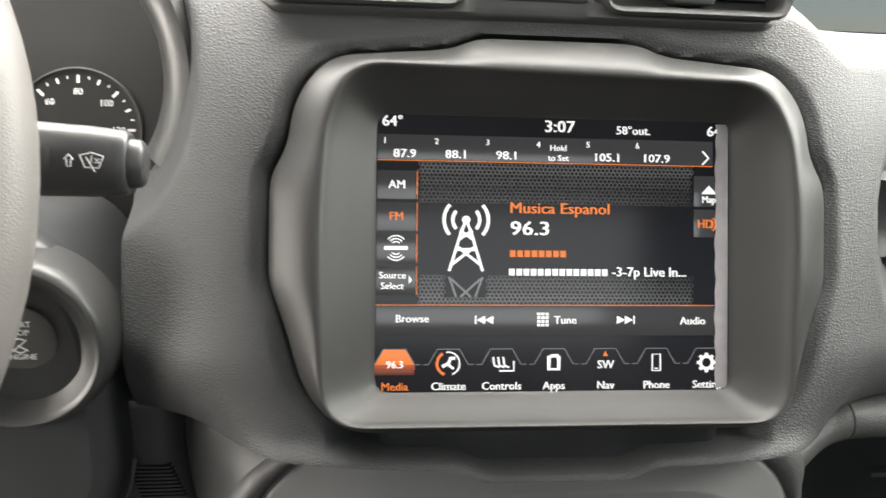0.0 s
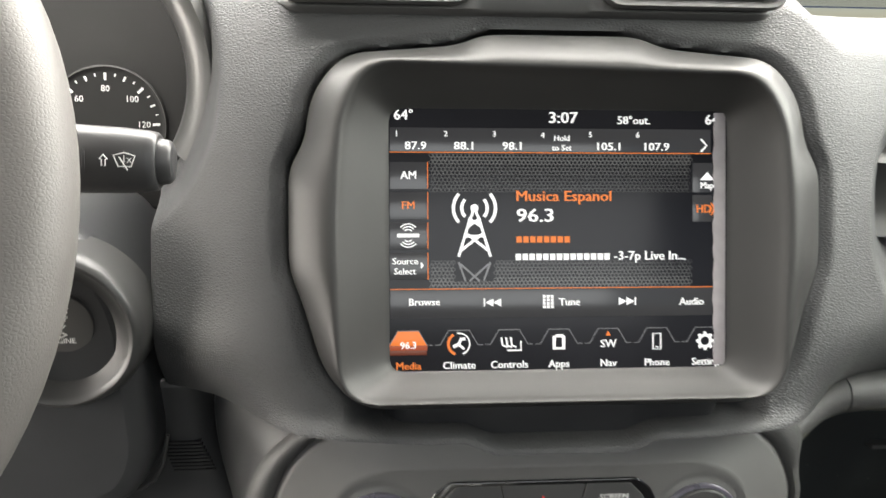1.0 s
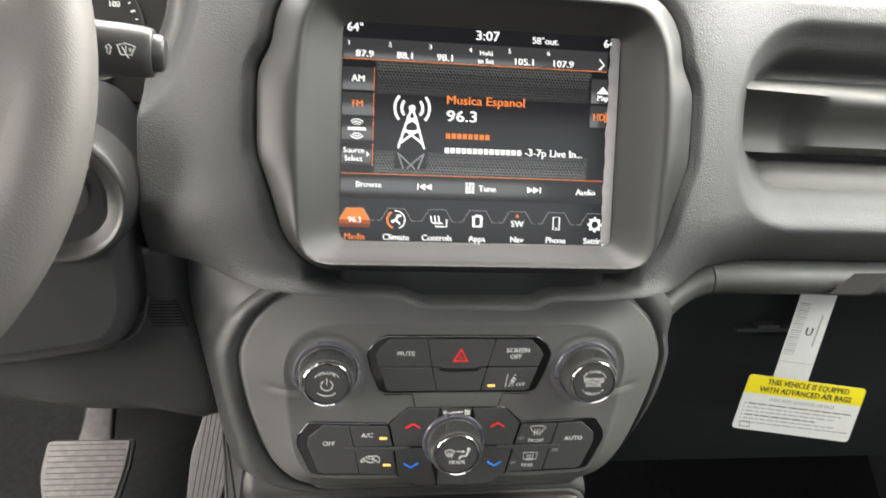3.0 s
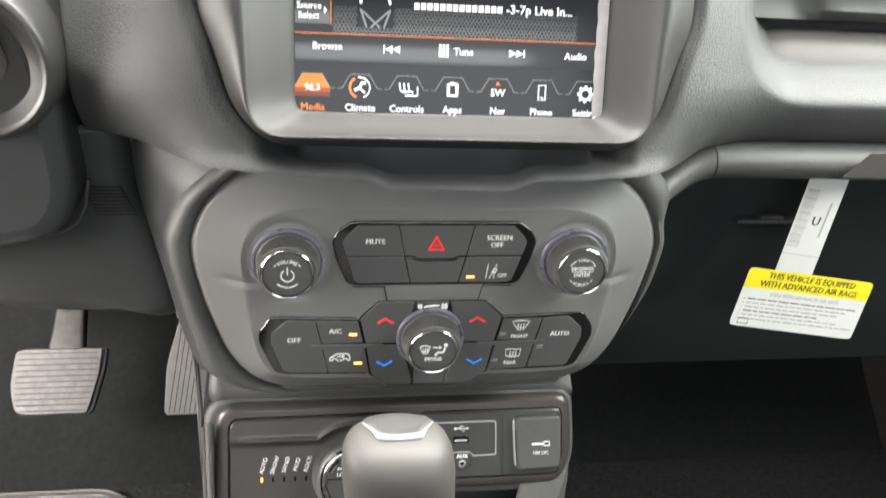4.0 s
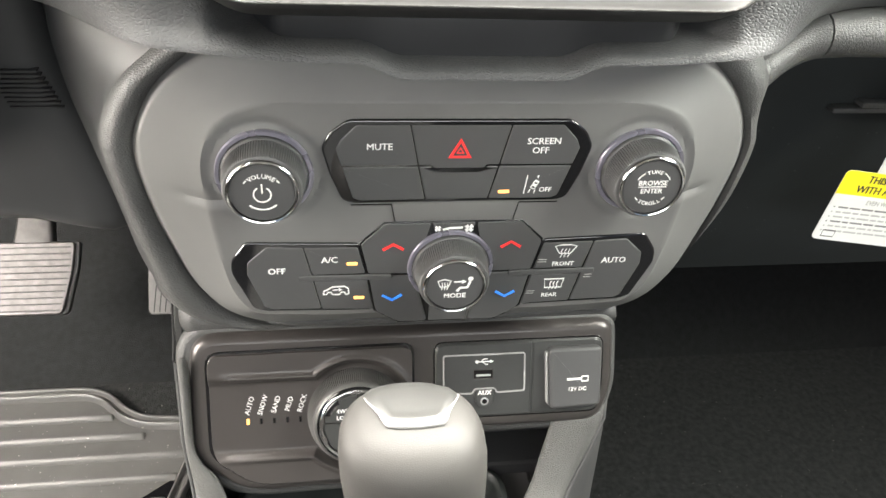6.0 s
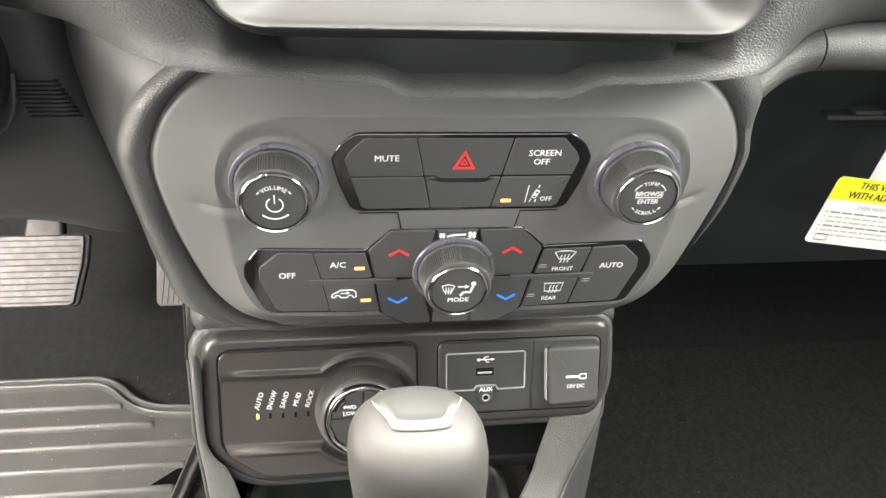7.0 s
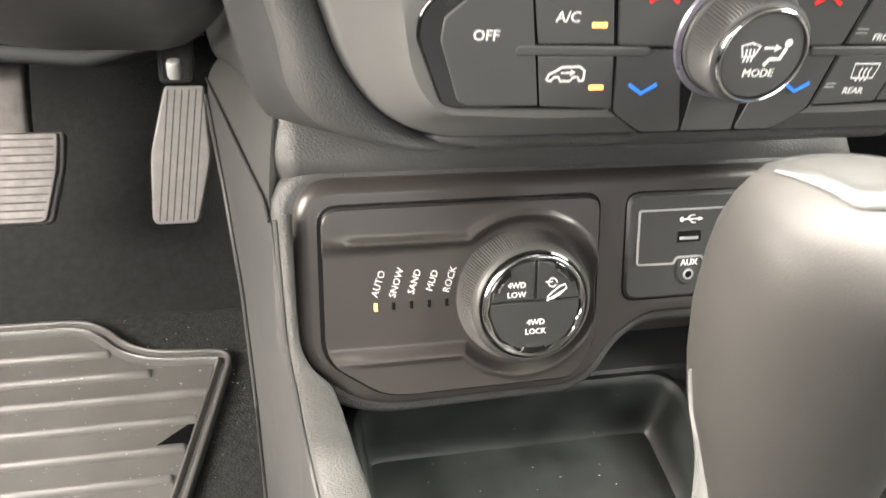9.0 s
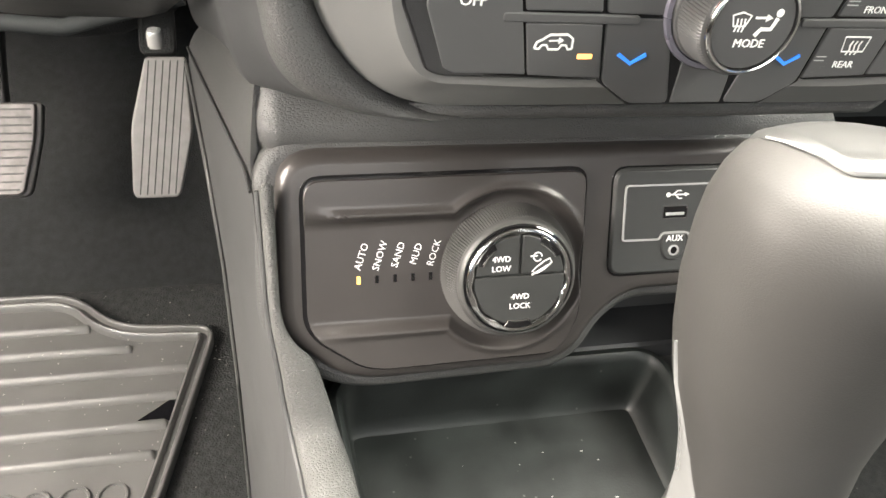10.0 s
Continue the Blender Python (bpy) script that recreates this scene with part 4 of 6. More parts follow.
    for v in (-1.5, 1.0):
        part("car_window", plate([(-0.8, v - 0.45), (0.8, v - 0.45), (0.8, v + 0.45), (-0.8, v + 0.45)], 1.6, 1.8, 0.05), BUTTON, b, "", lean)
    word(b, "OFF", 2.5, 42.6, 18.3)
    part("blank_panel", plate([(-30.4, 11.4), (30.4, 11.4), (28.8, 1.6), (-28.8, 1.6)], -1, 0.45, 0.3), FASCIA, ob)
    for k in (-1, 1):
        draw(ob, [[(k * 50, 10.9), (k * 30.8, 10.9), (k * 29.0, 1.2)]], 0.45, GLOSS, "panel_gap").location = (0, 0, -0.0012)

    # lower row, driver's half then passenger's
    b = button([(-90.3, -11.2), (-100, -20.2), (-100.6, -27.5), (-93.4, -47.8), (-90, -49.6), (-65.2, -50.2), (-73, -12.2)])
    word(b, "OFF", 3.4, -86.3, -25.8)
    b = button([(-72.8, -12.2), (-46.6, -12.6), (-42.9, -28.8), (-69, -28.8)])
    word(b, "A/C", 3.4, -60.6, -19.8), led(b, -49.6, -22.2)
    b = button([(-68.6, -32.2), (-42.2, -32.2), (-38.6, -51.6), (-65, -50.4)])
    draw(b, [[(-64.2, -40.6), (-63.6, -38.6), (-61.6, -37.6), (-59.6, -36.2), (-53.6, -36.0), (-51.6, -37.4), (-51.4, -40.8)], [(-64.2, -40.6), (-62.6, -40.9), (-61.8, -39.6), (-60.2, -39.6), (-59.4, -41.0), (-56.0, -41.0), (-55.2, -39.6), (-53.6, -39.6), (-52.8, -41.0), (-51.4, -40.8)]], 0.75)
    draw(b, [[(-59.6, -38.2), (-55.0, -38.0)], [(-56.4, -37.2), (-54.8, -38.0), (-56.4, -38.9)]], 0.55)
    led(b, -46.3, -43.4)
    b = button([(90.3, -11.2), (100, -20.2), (100.6, -27.5), (93.4, -47.8), (90, -49.6), (65.2, -50.2), (73, -12.2)])
    word(b, "AUTO", 3.3, 85.4, -24.6)
    draw(b, [[(71, -33.2), (75, -33.2)], [(70.6, -34.8), (74.6, -34.8)]], 0.35, FAINT)
    b = button([(72.8, -12.2), (46.6, -12.6), (42.9, -28.8), (69, -28.8)])
    word(b, "FRONT", 2.5, 58.2, -26.0)
    draw(b, [[(52.8, -15.0), (56, -14.2), (61, -14.2), (64.2, -15.0), (61.4, -19.4), (55.6, -19.4)]], 0.6, closed=True)
    draw(b, [[(k - 0.4, -21.8), (k + 0.3, -20.2), (k - 0.3, -18.4), (k + 0.3, -16.6)] for k in (56.6, 58.5, 60.4)], 0.45)
    draw(b, [[(45, -23), (49.4, -23)], [(44.8, -24.4), (49.2, -24.4)]], 0.35, FAINT)
    b = button([(68.6, -32.2), (42.2, -32.2), (38.6, -51.6), (65, -50.4)])
    word(b, "REAR", 2.5, 53.6, -46.0)
    draw(b, [[(50, -35.6), (60.4, -35.6), (59.4, -41), (50.6, -41)]], 0.6, closed=True)
    draw(b, [[(k - 0.6, -42.2), (k + 0.2, -40.4), (k - 0.2, -38.6), (k + 0.5, -37)] for k in (53.4, 55.2, 57)], 0.55)
    draw(b, [[(41.4, -43), (45.4, -43)], [(41, -44.4), (45, -44.4)]], 0.35, FAINT)
    for s in (-1, 1):
        b = button([(s * 11, 0.4), (s * 34, 0.4), (s * 45.6, -11.4), (s * 41.8, -29.4), (s * 18, -29.8)], 1.1, 1.5, "rocker")
        draw(b, [[(s * 29.5 - 5, -14.6), (s * 29.5, -11.4), (s * 29.5 + 5, -14.6)]], 1.3, RED, "warm_mark")
        b = button([(s * 18, -30.4), (s * 41.7, -30.4), (s * 38, -53.2), (s * 26, -61.2), (s * 10.4, -61.2)], 1.1, 2.5, "rocker")
        draw(b, [[(s * 29.5 - 5, -42.6), (s * 29.5, -45.8), (s * 29.5 + 5, -42.6)]], 1.3, BLUE, "cool_mark")
        part("groove_bar", plate(rounded([(s * 30, -29.6), (s * 76, -29.0), (s * 76, -32.2), (s * 30, -32.6)], 1.2), 0.4, 1.75, 0.5), BUTTON, ob)
    b = button([(-10.8, 0.4), (10.8, 0.4), (8, -12), (-8, -12)], 1.1, 0.6, "fan_tab")
    for cx, sz in ((-8.0, 1.5), (7.4, 2.1)):
        bm = bmesh.new()
        for k in range(4):
            a = radians(45 + 90 * k)
            plate(rounded([(cx + sz * (math.cos(a) * q - math.sin(a) * w), -2.9 + sz * (math.sin(a) * q + math.cos(a) * w)) for q, w in ((0.1, -0.2), (1.0, -0.55), (1.1, 0.45), (0.3, 0.3))], 0.2), 1.2, 1.6, 0.05, bm)
        part("fan_symbol", bm, WHITE, b)
    draw(b, [[(-5.6, -3.5), (-2, -2.6), (4.2, -2.4)]], 1.0)
    button([(-10.2, -40), (10.2, -40), (10.2, -61.2), (-10.2, -61.2)], 0.9, 0.6, "lower_tab")

    def curved(k, words, h, r, step, low=False):
        for i, ch in enumerate(words):
            a = (i - (len(words) - 1) / 2) * step
            b = radians(270 + a if low else 90 - a)
            lettering("writing", ch, h, r * math.cos(b), r * math.sin(b), 18.3, WHITE, k, turn=a if low else -a, bold=0.02)

    def volume(k):
        curved(k, "VOLUME", 2.1, 8.3, 14.5)
        bm = bmesh.new()
        for q in (arc(0, 0, 9.0, 146, 136, 3), arc(0, 0, 9.0, 44, 34, 3), arc(0, 0.5, 8.6, 228, 312, 10), arc(0, -0.6, 3.7, 122, 418, 18), [(0, 0), (0, 4.6)]):
            stroke(q, 0.6, 18.1, 18.4, bm=bm)
        part("symbol", bm, WHITE, k)

    def tune(k):
        for w, h, v in (("BROWSE", 2.5, 2.3), ("ENTER", 2.5, -1.9)):
            lettering("writing", w, h, 0, v, 18.3, WHITE, k, bold=0.02)
        curved(k, "TUNE", 1.9, 8.2, 14.5)
        curved(k, "SCROLL", 1.9, 8.6, 12.5, True)
        bm = stroke([(-6.8, 0.4), (6.8, 0.4)], 0.4, 18.1, 18.4)
        for q in (arc(0, 0, 8.8, 152, 122, 5), arc(0, 0, 8.8, 58, 28, 5), arc(0, 0, 8.8, 216, 228, 3), arc(0, 0, 8.8, 324, 312, 3)):
            stroke(q, 0.5, 18.1, 18.4, bm=bm)
        part("symbol", bm, WHITE, k)

    def mode(k):
        lettering("writing", "MODE", 2.7, 0, -5.4, 18.3, WHITE, k, bold=0.02)
        bm = bmesh.new()
        stroke([(-8.6, 3.6), (-5.4, 4.6), (-2.2, 3.6), (-3.4, 0.2), (-7.4, 0.2)], 0.55, 18.1, 18.4, True, bm)
        for x in (-6.6, -5.3, -4.0):
            stroke([(x, -1.6), (x + 0.3, 0.6), (x, 2.6)], 0.5, 18.1, 18.4, bm=bm)
        stroke([(-0.6, 3.0), (3.6, 3.0)], 0.7, 18.1, 18.4, bm=bm)
        plate([(3.2, 4.2), (5.4, 3.0), (3.2, 1.8)], 18.1, 18.4, 0.05, bm)
        plate(arc(7.4, 4.6, 1.3, 0, 330, 10), 18.1, 18.4, 0.05, bm)
        stroke([(7.2, 3.0), (6.0, -0.6), (2.6, -0.6), (1.0, -2.8)], 1.3, 18.1, 18.4, bm=bm)
        part("symbol", bm, WHITE, k)

    control_knob(ob, -88.2, 28.2, volume)
    control_knob(ob, 88.2, 28.2, tune)
    control_knob(ob, -0.4, -25.8, mode)


LILAC = material("pale_metal_ring", (0.30, 0.29, 0.35), 0.28, metal=0.7, vary=0.04)
COLLAR = material("satin_collar", (0.085, 0.084, 0.081), 0.42, metal=0.2, vary=0.05)
KNURL_DARK = material("knurled_dark_grey", (0.078, 0.077, 0.075), 0.42, metal=0.2, vary=0.05)
KNURL = material("knurled_grey", (0.080, 0.080, 0.080), 0.42, metal=0.2, vary=0.05)
climate_panel()


# ------------------------------------------------------------------ lower panel: terrain dial, sockets
L_M = basis((0, 0.0255, 0.340), 24)


def lower_panel():
    ob = thing("lower_control_panel", L_M, "satin console panel with drive mode dial and sockets", "control panel")
    out = [(-146, 47), (119, 47), (120.5, 0), (114, -19), (104, -24.5), (16, -24.5), (0, -36), (-9, -51), (-20, -57.5), (-106, -59), (-122, -55), (-142, -38), (-147, -26)]
    out = ccw(rounded(out, [18, 12, 12, 8, 8, 14, 14, 10, 10, 10, 8, 8, 10], 5))
    hole = ccw(rounded([(-136.3, 36), (-10.6, 37), (-10.2, -32), (-13.8, -42), (-21.5, -51.4), (-102, -52.4), (-112.5, -50.2), (-131.5, -36.6), (-136.6, -28)], [9, 8, 6, 6, 5, 5, 5, 5, 6], 4))
    lip = [(x - 3.0 if x < -100 else x - 2.0 if x > 90 else x, y) for x, y in out]
    part("surround", plate(inset(lip, -5.5), -45, -5.5, 5.5), TRIM, ob, "grained trim round the panel")
    # frame as a plate whose edge is rolled over, the two insets lie in it
    bm = bmesh.new()
    lay = [(0, -40), (0, -9), (0.6, -5), (2.2, -2), (4.6, -0.4), (7.0, 0.0)]
    rings(bm, [[(x * MM, y * MM, d * MM) for x, y in (inset(out, w) if w else out)] for w, d in lay], False, True)
    part("frame", bm, FRAME, ob, "satin frame with rolled edge", sharp=40)
    part("shadow_gap", plate(hole, -2, 0.25, 0.1), GLOSS, ob)

    # terrain plate with its relief
    kc = (-46.5, -8.0)
    p = ccw(inset(hole, 1.7))
    c = (-73, -8)
    n = 260
    edge = around(p, c, n)

    def relief(u, v):
        d = math.hypot(u - kc[0], v - kc[1])
        band = min(16 - v, v + 30) if u < kc[0] else -50
        inside = max(34.0 - d, min(band, kc[0] - u + 4))
        return 3.4 - 3.0 * smooth(-4, 2.0, inside) + 1.5 * math.exp(-((inside + 3.2) / 2.0) ** 2) * smooth(-132, -118, u)

    bm = bmesh.new()
    loops = []
    for w in [0.003] + [i / 70 for i in range(1, 70)] + [0.993]:
        loops.append([(c[0] + (q[0] - c[0]) * w, c[1] + (q[1] - c[1]) * w) for q in edge])
    lp3 = [[(u * MM, v * MM, relief(u, v) * MM) for u, v in lp] for lp in loops]
    lp3.append([(u * MM, v * MM, (relief(u, v) - 0.5) * MM) for u, v in edge])
    lp3.append([(u * MM, v * MM, -1.5 * MM) for u, v in edge])
    rings(bm, lp3, True, False)
    tp = part("terrain_plate", bm, FRAME, ob, sharp=40)
    for i, w in enumerate(("AUTO", "SNOW", "SAND", "MUD", "ROCK")):
        u = -112.6 + 7.85 * i
        lettering("writing", w, 3.05, u + 1.4, 1.0, 0.75, WHITE, tp, turn=72, bold=0.0)
        bm = plate(rounded([(u - 0.75, -11.2), (u + 0.75, -11.2), (u + 0.75, -7.8), (u - 0.75, -7.8)], 0.3), 0.3, 0.95 if i == 0 else 0.78, 0.1)
        part("indicator", bm, AMBER if i == 0 else GLOSS, tp)
    # dial
    m = at(kc[0], kc[1], -1)
    dial = part("terrain_dial", lathe([(30.4, 0), (30.4, 1.2), (30.6, 1.6), (29.6, 8.0), (27.6, 13.2), (26.6, 14.6), (26.2, 15.0)], 300,
                                      lambda i, r, z: r - (0.75 if i % 2 and 1.4 < z < 14 else 0)), KNURL_DARK, ob, "knurled grey rotary dial", m, sharp=30)
    part("sloped_collar", lathe([(26.6, 14.0), (26.5, 15.2), (26.0, 16.6), (25.2, 17.5), (24.6, 17.9), (24.2, 17.5)], 120), COLLAR, dial, "smooth satin collar")
    part("dark_ring", lathe([(24.3, 16.0), (24.2, 17.9), (23.6, 18.2), (23.2, 17.0)], 96), GLOSS, dial)

    def scallop(i, r, z):
        a = 360 * i / 144
        dip = max(math.exp(-((a - k) / 9) ** 2) for k in (92, 172, 8, 200, 240, 300, 340))
        return r - (1.1 * dip if r < 22.4 else 0)

    part("chrome_ring", lathe([(23.4, 17.0), (23.3, 18.6), (22.8, 19.3), (22.3, 19.6), (21.4, 19.5), (20.8, 18.6), (20.5, 17.0)], 144, scallop), CHROME, dial, "bright scalloped ring")

    for name, q in (("low_button", [(-0.5, 3.0)] + arc(0, 0, 20.0, 92, 172, 12)), ("hill_button", [(0.5, 3.0)] + arc(0, 0, 20.0, 8, 88, 12)[::-1]),
                    ("lock_button", [(-20.3, 2.0)] + arc(0, 0, 20.0, 175, 365, 24) + [(20.3, 2.0)])):
        part(name, plate(q, 16, 19.4 if name != "lock_button" else 19.2, 0.5), SOCKET, dial)
    for a in (48, 142, 270):
        bm = plate(arc(0, 0, 21.2, a - 18, a + 18, 8) + arc(0, 0, 18.2, a + 15, a - 15, 8), 18, 19.9, 0.5)
        part("lug", bm, GLOSS, dial, "dark clear lug")
        part("lug_rim", stroke(arc(0, 0, 18.0, a - 15, a + 15, 8), 0.45, 19.0, 19.95), CHROME, dial)
    for w, u, v in (("4WD", -8.6, 9.8), ("LOW", -8.6, 5.6), ("4WD", 0.3, -7.2), ("LOCK", 0.3, -11.4)):
        lettering("writing", w, 2.5, u, v, 19.5, WHITE, dial, bold=0.01)
    bm = stroke([(5.2, 3.8), (7.2, 5.8), (10.4, 8.2), (13.0, 9.2), (13.8, 7.4), (10.6, 4.6), (7.4, 2.9)], 0.6, 19.2, 19.6, True)
    stroke([(5.0, 2.2), (12.4, 6.4)], 0.7, 19.2, 19.6, bm=bm)
    stroke(arc(7.4, 10.2, 1.9, 0, 330, 12), 0.5, 19.2, 19.6, bm=bm)
    stroke([(4.2, 10.6), (7.4, 10.6)], 0.5, 19.2, 19.6, bm=bm)
    part("hill_symbol", bm, WHITE, dial)

    # socket insert
    p = ccw(rounded([(1.2, 36.2), (111.6, 36.2), (111.6, 0), (108.6, -15.6), (1.8, -15.6)], [7, 7, 5, 6, 7]))
    part("shadow_gap", plate(p, -2, 0.25, 0.1), GLOSS, ob)
    part("socket_insert", plate(inset(p, 0.8), -1, 1.2, 1.2), SOCKET, ob)
    part("usb_surround", plate(ccw(rounded([(2.6, 34.6), (64.0, 34.6), (64.0, -14.2), (2.8, -14.2)], [6, 2, 2, 6])), 0.5, 2.0, 1.0), SOCKET, ob)
    q = ccw(rounded([(7.3, 27.6), (59.2, 27.6), (59.4, 2.4), (41.5, 2.0), (40.2, 5.0), (27.2, 5.0), (25.8, 2.0), (7.6, 2.2)], [1.5, 1.5, 1.5, 1, 1.5, 1.5, 1, 1.5]))
    usb = part("usb_plate", plate(q, 1.0, 2.4, 0.3), SOCKET, ob)
    bm = stroke(q, 0.9, 2.2, 3.0, True)
    part("bright_rim", bm, SILVER, usb)
    part("usb_port", plate(rounded([(26.8, 12), (38.6, 12), (38.6, 17.4), (26.8, 17.4)], 0.6), 2.0, 2.75, 0.1), GLOSS, usb)
    part("usb_port_rim", stroke([(26.6, 11.8), (38.8, 11.8), (38.8, 17.6), (26.6, 17.6)], 0.5, 2.3, 2.95, True), CHROME, usb)
    part("usb_tongue", plate([(28, 13.2), (37.4, 13.2), (37.4, 14.6), (28, 14.6)], 2.5, 2.9, 0.05), SILVER, usb)
    bm = stroke([(28.6, 22.8), (37.6, 22.8)], 0.6, 2.3, 2.7)
    stroke([(31, 22.8), (33, 24.6), (35, 24.6)], 0.5, 2.3, 2.7, bm=bm), stroke([(32, 22.8), (34, 21), (35.6, 21)], 0.5, 2.3, 2.7, bm=bm)
    plate(arc(28.6, 22.8, 1.1, 0, 320, 9), 2.3, 2.7, 0.05, bm), plate([(37, 23.7), (39.2, 22.8), (37, 21.9)], 2.3, 2.7, 0.05, bm)
    part("usb_symbol", bm, WHITE, usb)
    aux = part("aux_socket", plate(ccw(rounded([(27.6, 4.4), (39.6, 4.4), (39.8, -3.5), (36.6, -8.4), (30.6, -8.4), (27.4, -3.5)], 3)), 1, 3.0, 0.8), SOCKET, ob)
    lettering("writing", "AUX", 2.9, 33.6, 2.2, 3.1, WHITE, aux, bold=0.02)
    part("jack_ring", lathe([(1.7, 2.6), (2.6, 2.8), (2.7, 3.4), (1.7, 3.5), (1.7, 2.6)], 28, cap=False), SILVER, aux, "", at(33.6, -3.4))
    part("jack_hole", lathe([(1.7, 2.9), (1.7, 3.25), (0.2, 3.25)], 20), GLOSS, aux, "", at(33.6, -3.4))
    q = ccw(rounded([(73.5, 31), (108.6, 31), (109, -9), (75.5, -10.2)], [4, 4, 4, 4]))
    part("outlet_surround", plate(ccw(rounded([(65, 34.6), (110.4, 34.6), (110.4, -3), (107.8, -14.2), (65, -14.2)], [2, 6, 4, 5, 2])), 0.5, 1.8, 0.8), SOCKET, ob)
    bm = bmesh.new()
    lay = [(0, 0), (0, 5.2), (0.4, 6.4), (1.2, 7.2), (2.4, 7.6), (3.2, 7.5)]
    rings(bm, [[(x * MM, y * MM, d * MM) for x, y in (inset(q, w) if w else q)] for w, d in lay])
    cov = part("outlet_cover", bm, BUTTON, ob, "hinged cover of the power outlet")
    part("cover_edge", plate(rounded([(72.2, 27), (73.4, 28.5), (75.0, -7.5), (73.6, -6.0)], 0.4), 1.0, 5.6, 0.5), SILVER, cov, "bright side of the cover")
    lettering("writing", "12V DC", 2.6, 92.6, 3.4, 7.5, WHITE, cov, bold=0.02)
    bm = stroke([(86, 10.2), (95, 10.2)], 1.5, 7.3, 7.7)
    stroke([(95.4, 8.6), (99.6, 8.6), (99.6, 11.8), (95.4, 11.8)], 0.9, 7.3, 7.7, True, bm)
    part("plug_symbol", bm, WHITE, cov)


lower_panel()


# ------------------------------------------------------------------ centre console, tray, shifter
RAIL = [(0.0377, 0.3674, 0.1520, 0.1460), (0.0174, 0.3217, 0.1505, 0.1455), (0.0109, 0.3070, 0.1490, 0.1410), (0.0064, 0.2970, 0.1475, 0.1320), (-0.0009, 0.2806, 0.1455, 0.1265), (-0.007, 0.2680, 0.1435, 0.1230),
        (-0.015, 0.2635, 0.1420, 0.1205), (-0.030, 0.2620, 0.1400, 0.1180), (-0.060, 0.2600, 0.1380, 0.1160), (-0.20, 0.258, 0.135, 0.113), (-0.75, 0.258, 0.135, 0.113)]

RAIL_R = [(0.0330, 0.3300, 0.1190, 0.0840), (0.0210, 0.3150, 0.1160, 0.0800), (0.0120, 0.2970, 0.1070, 0.0740), (0.0030, 0.2790, 0.0970, 0.0680), (-0.0040, 0.2690, 0.0910, 0.0620), (-0.014, 0.2640, 0.0850, 0.0550), (-0.030, 0.2625, 0.0820, 0.0540), (-0.20, 0.258, 0.080, 0.053), (-0.75, 0.258, 0.080, 0.053)]


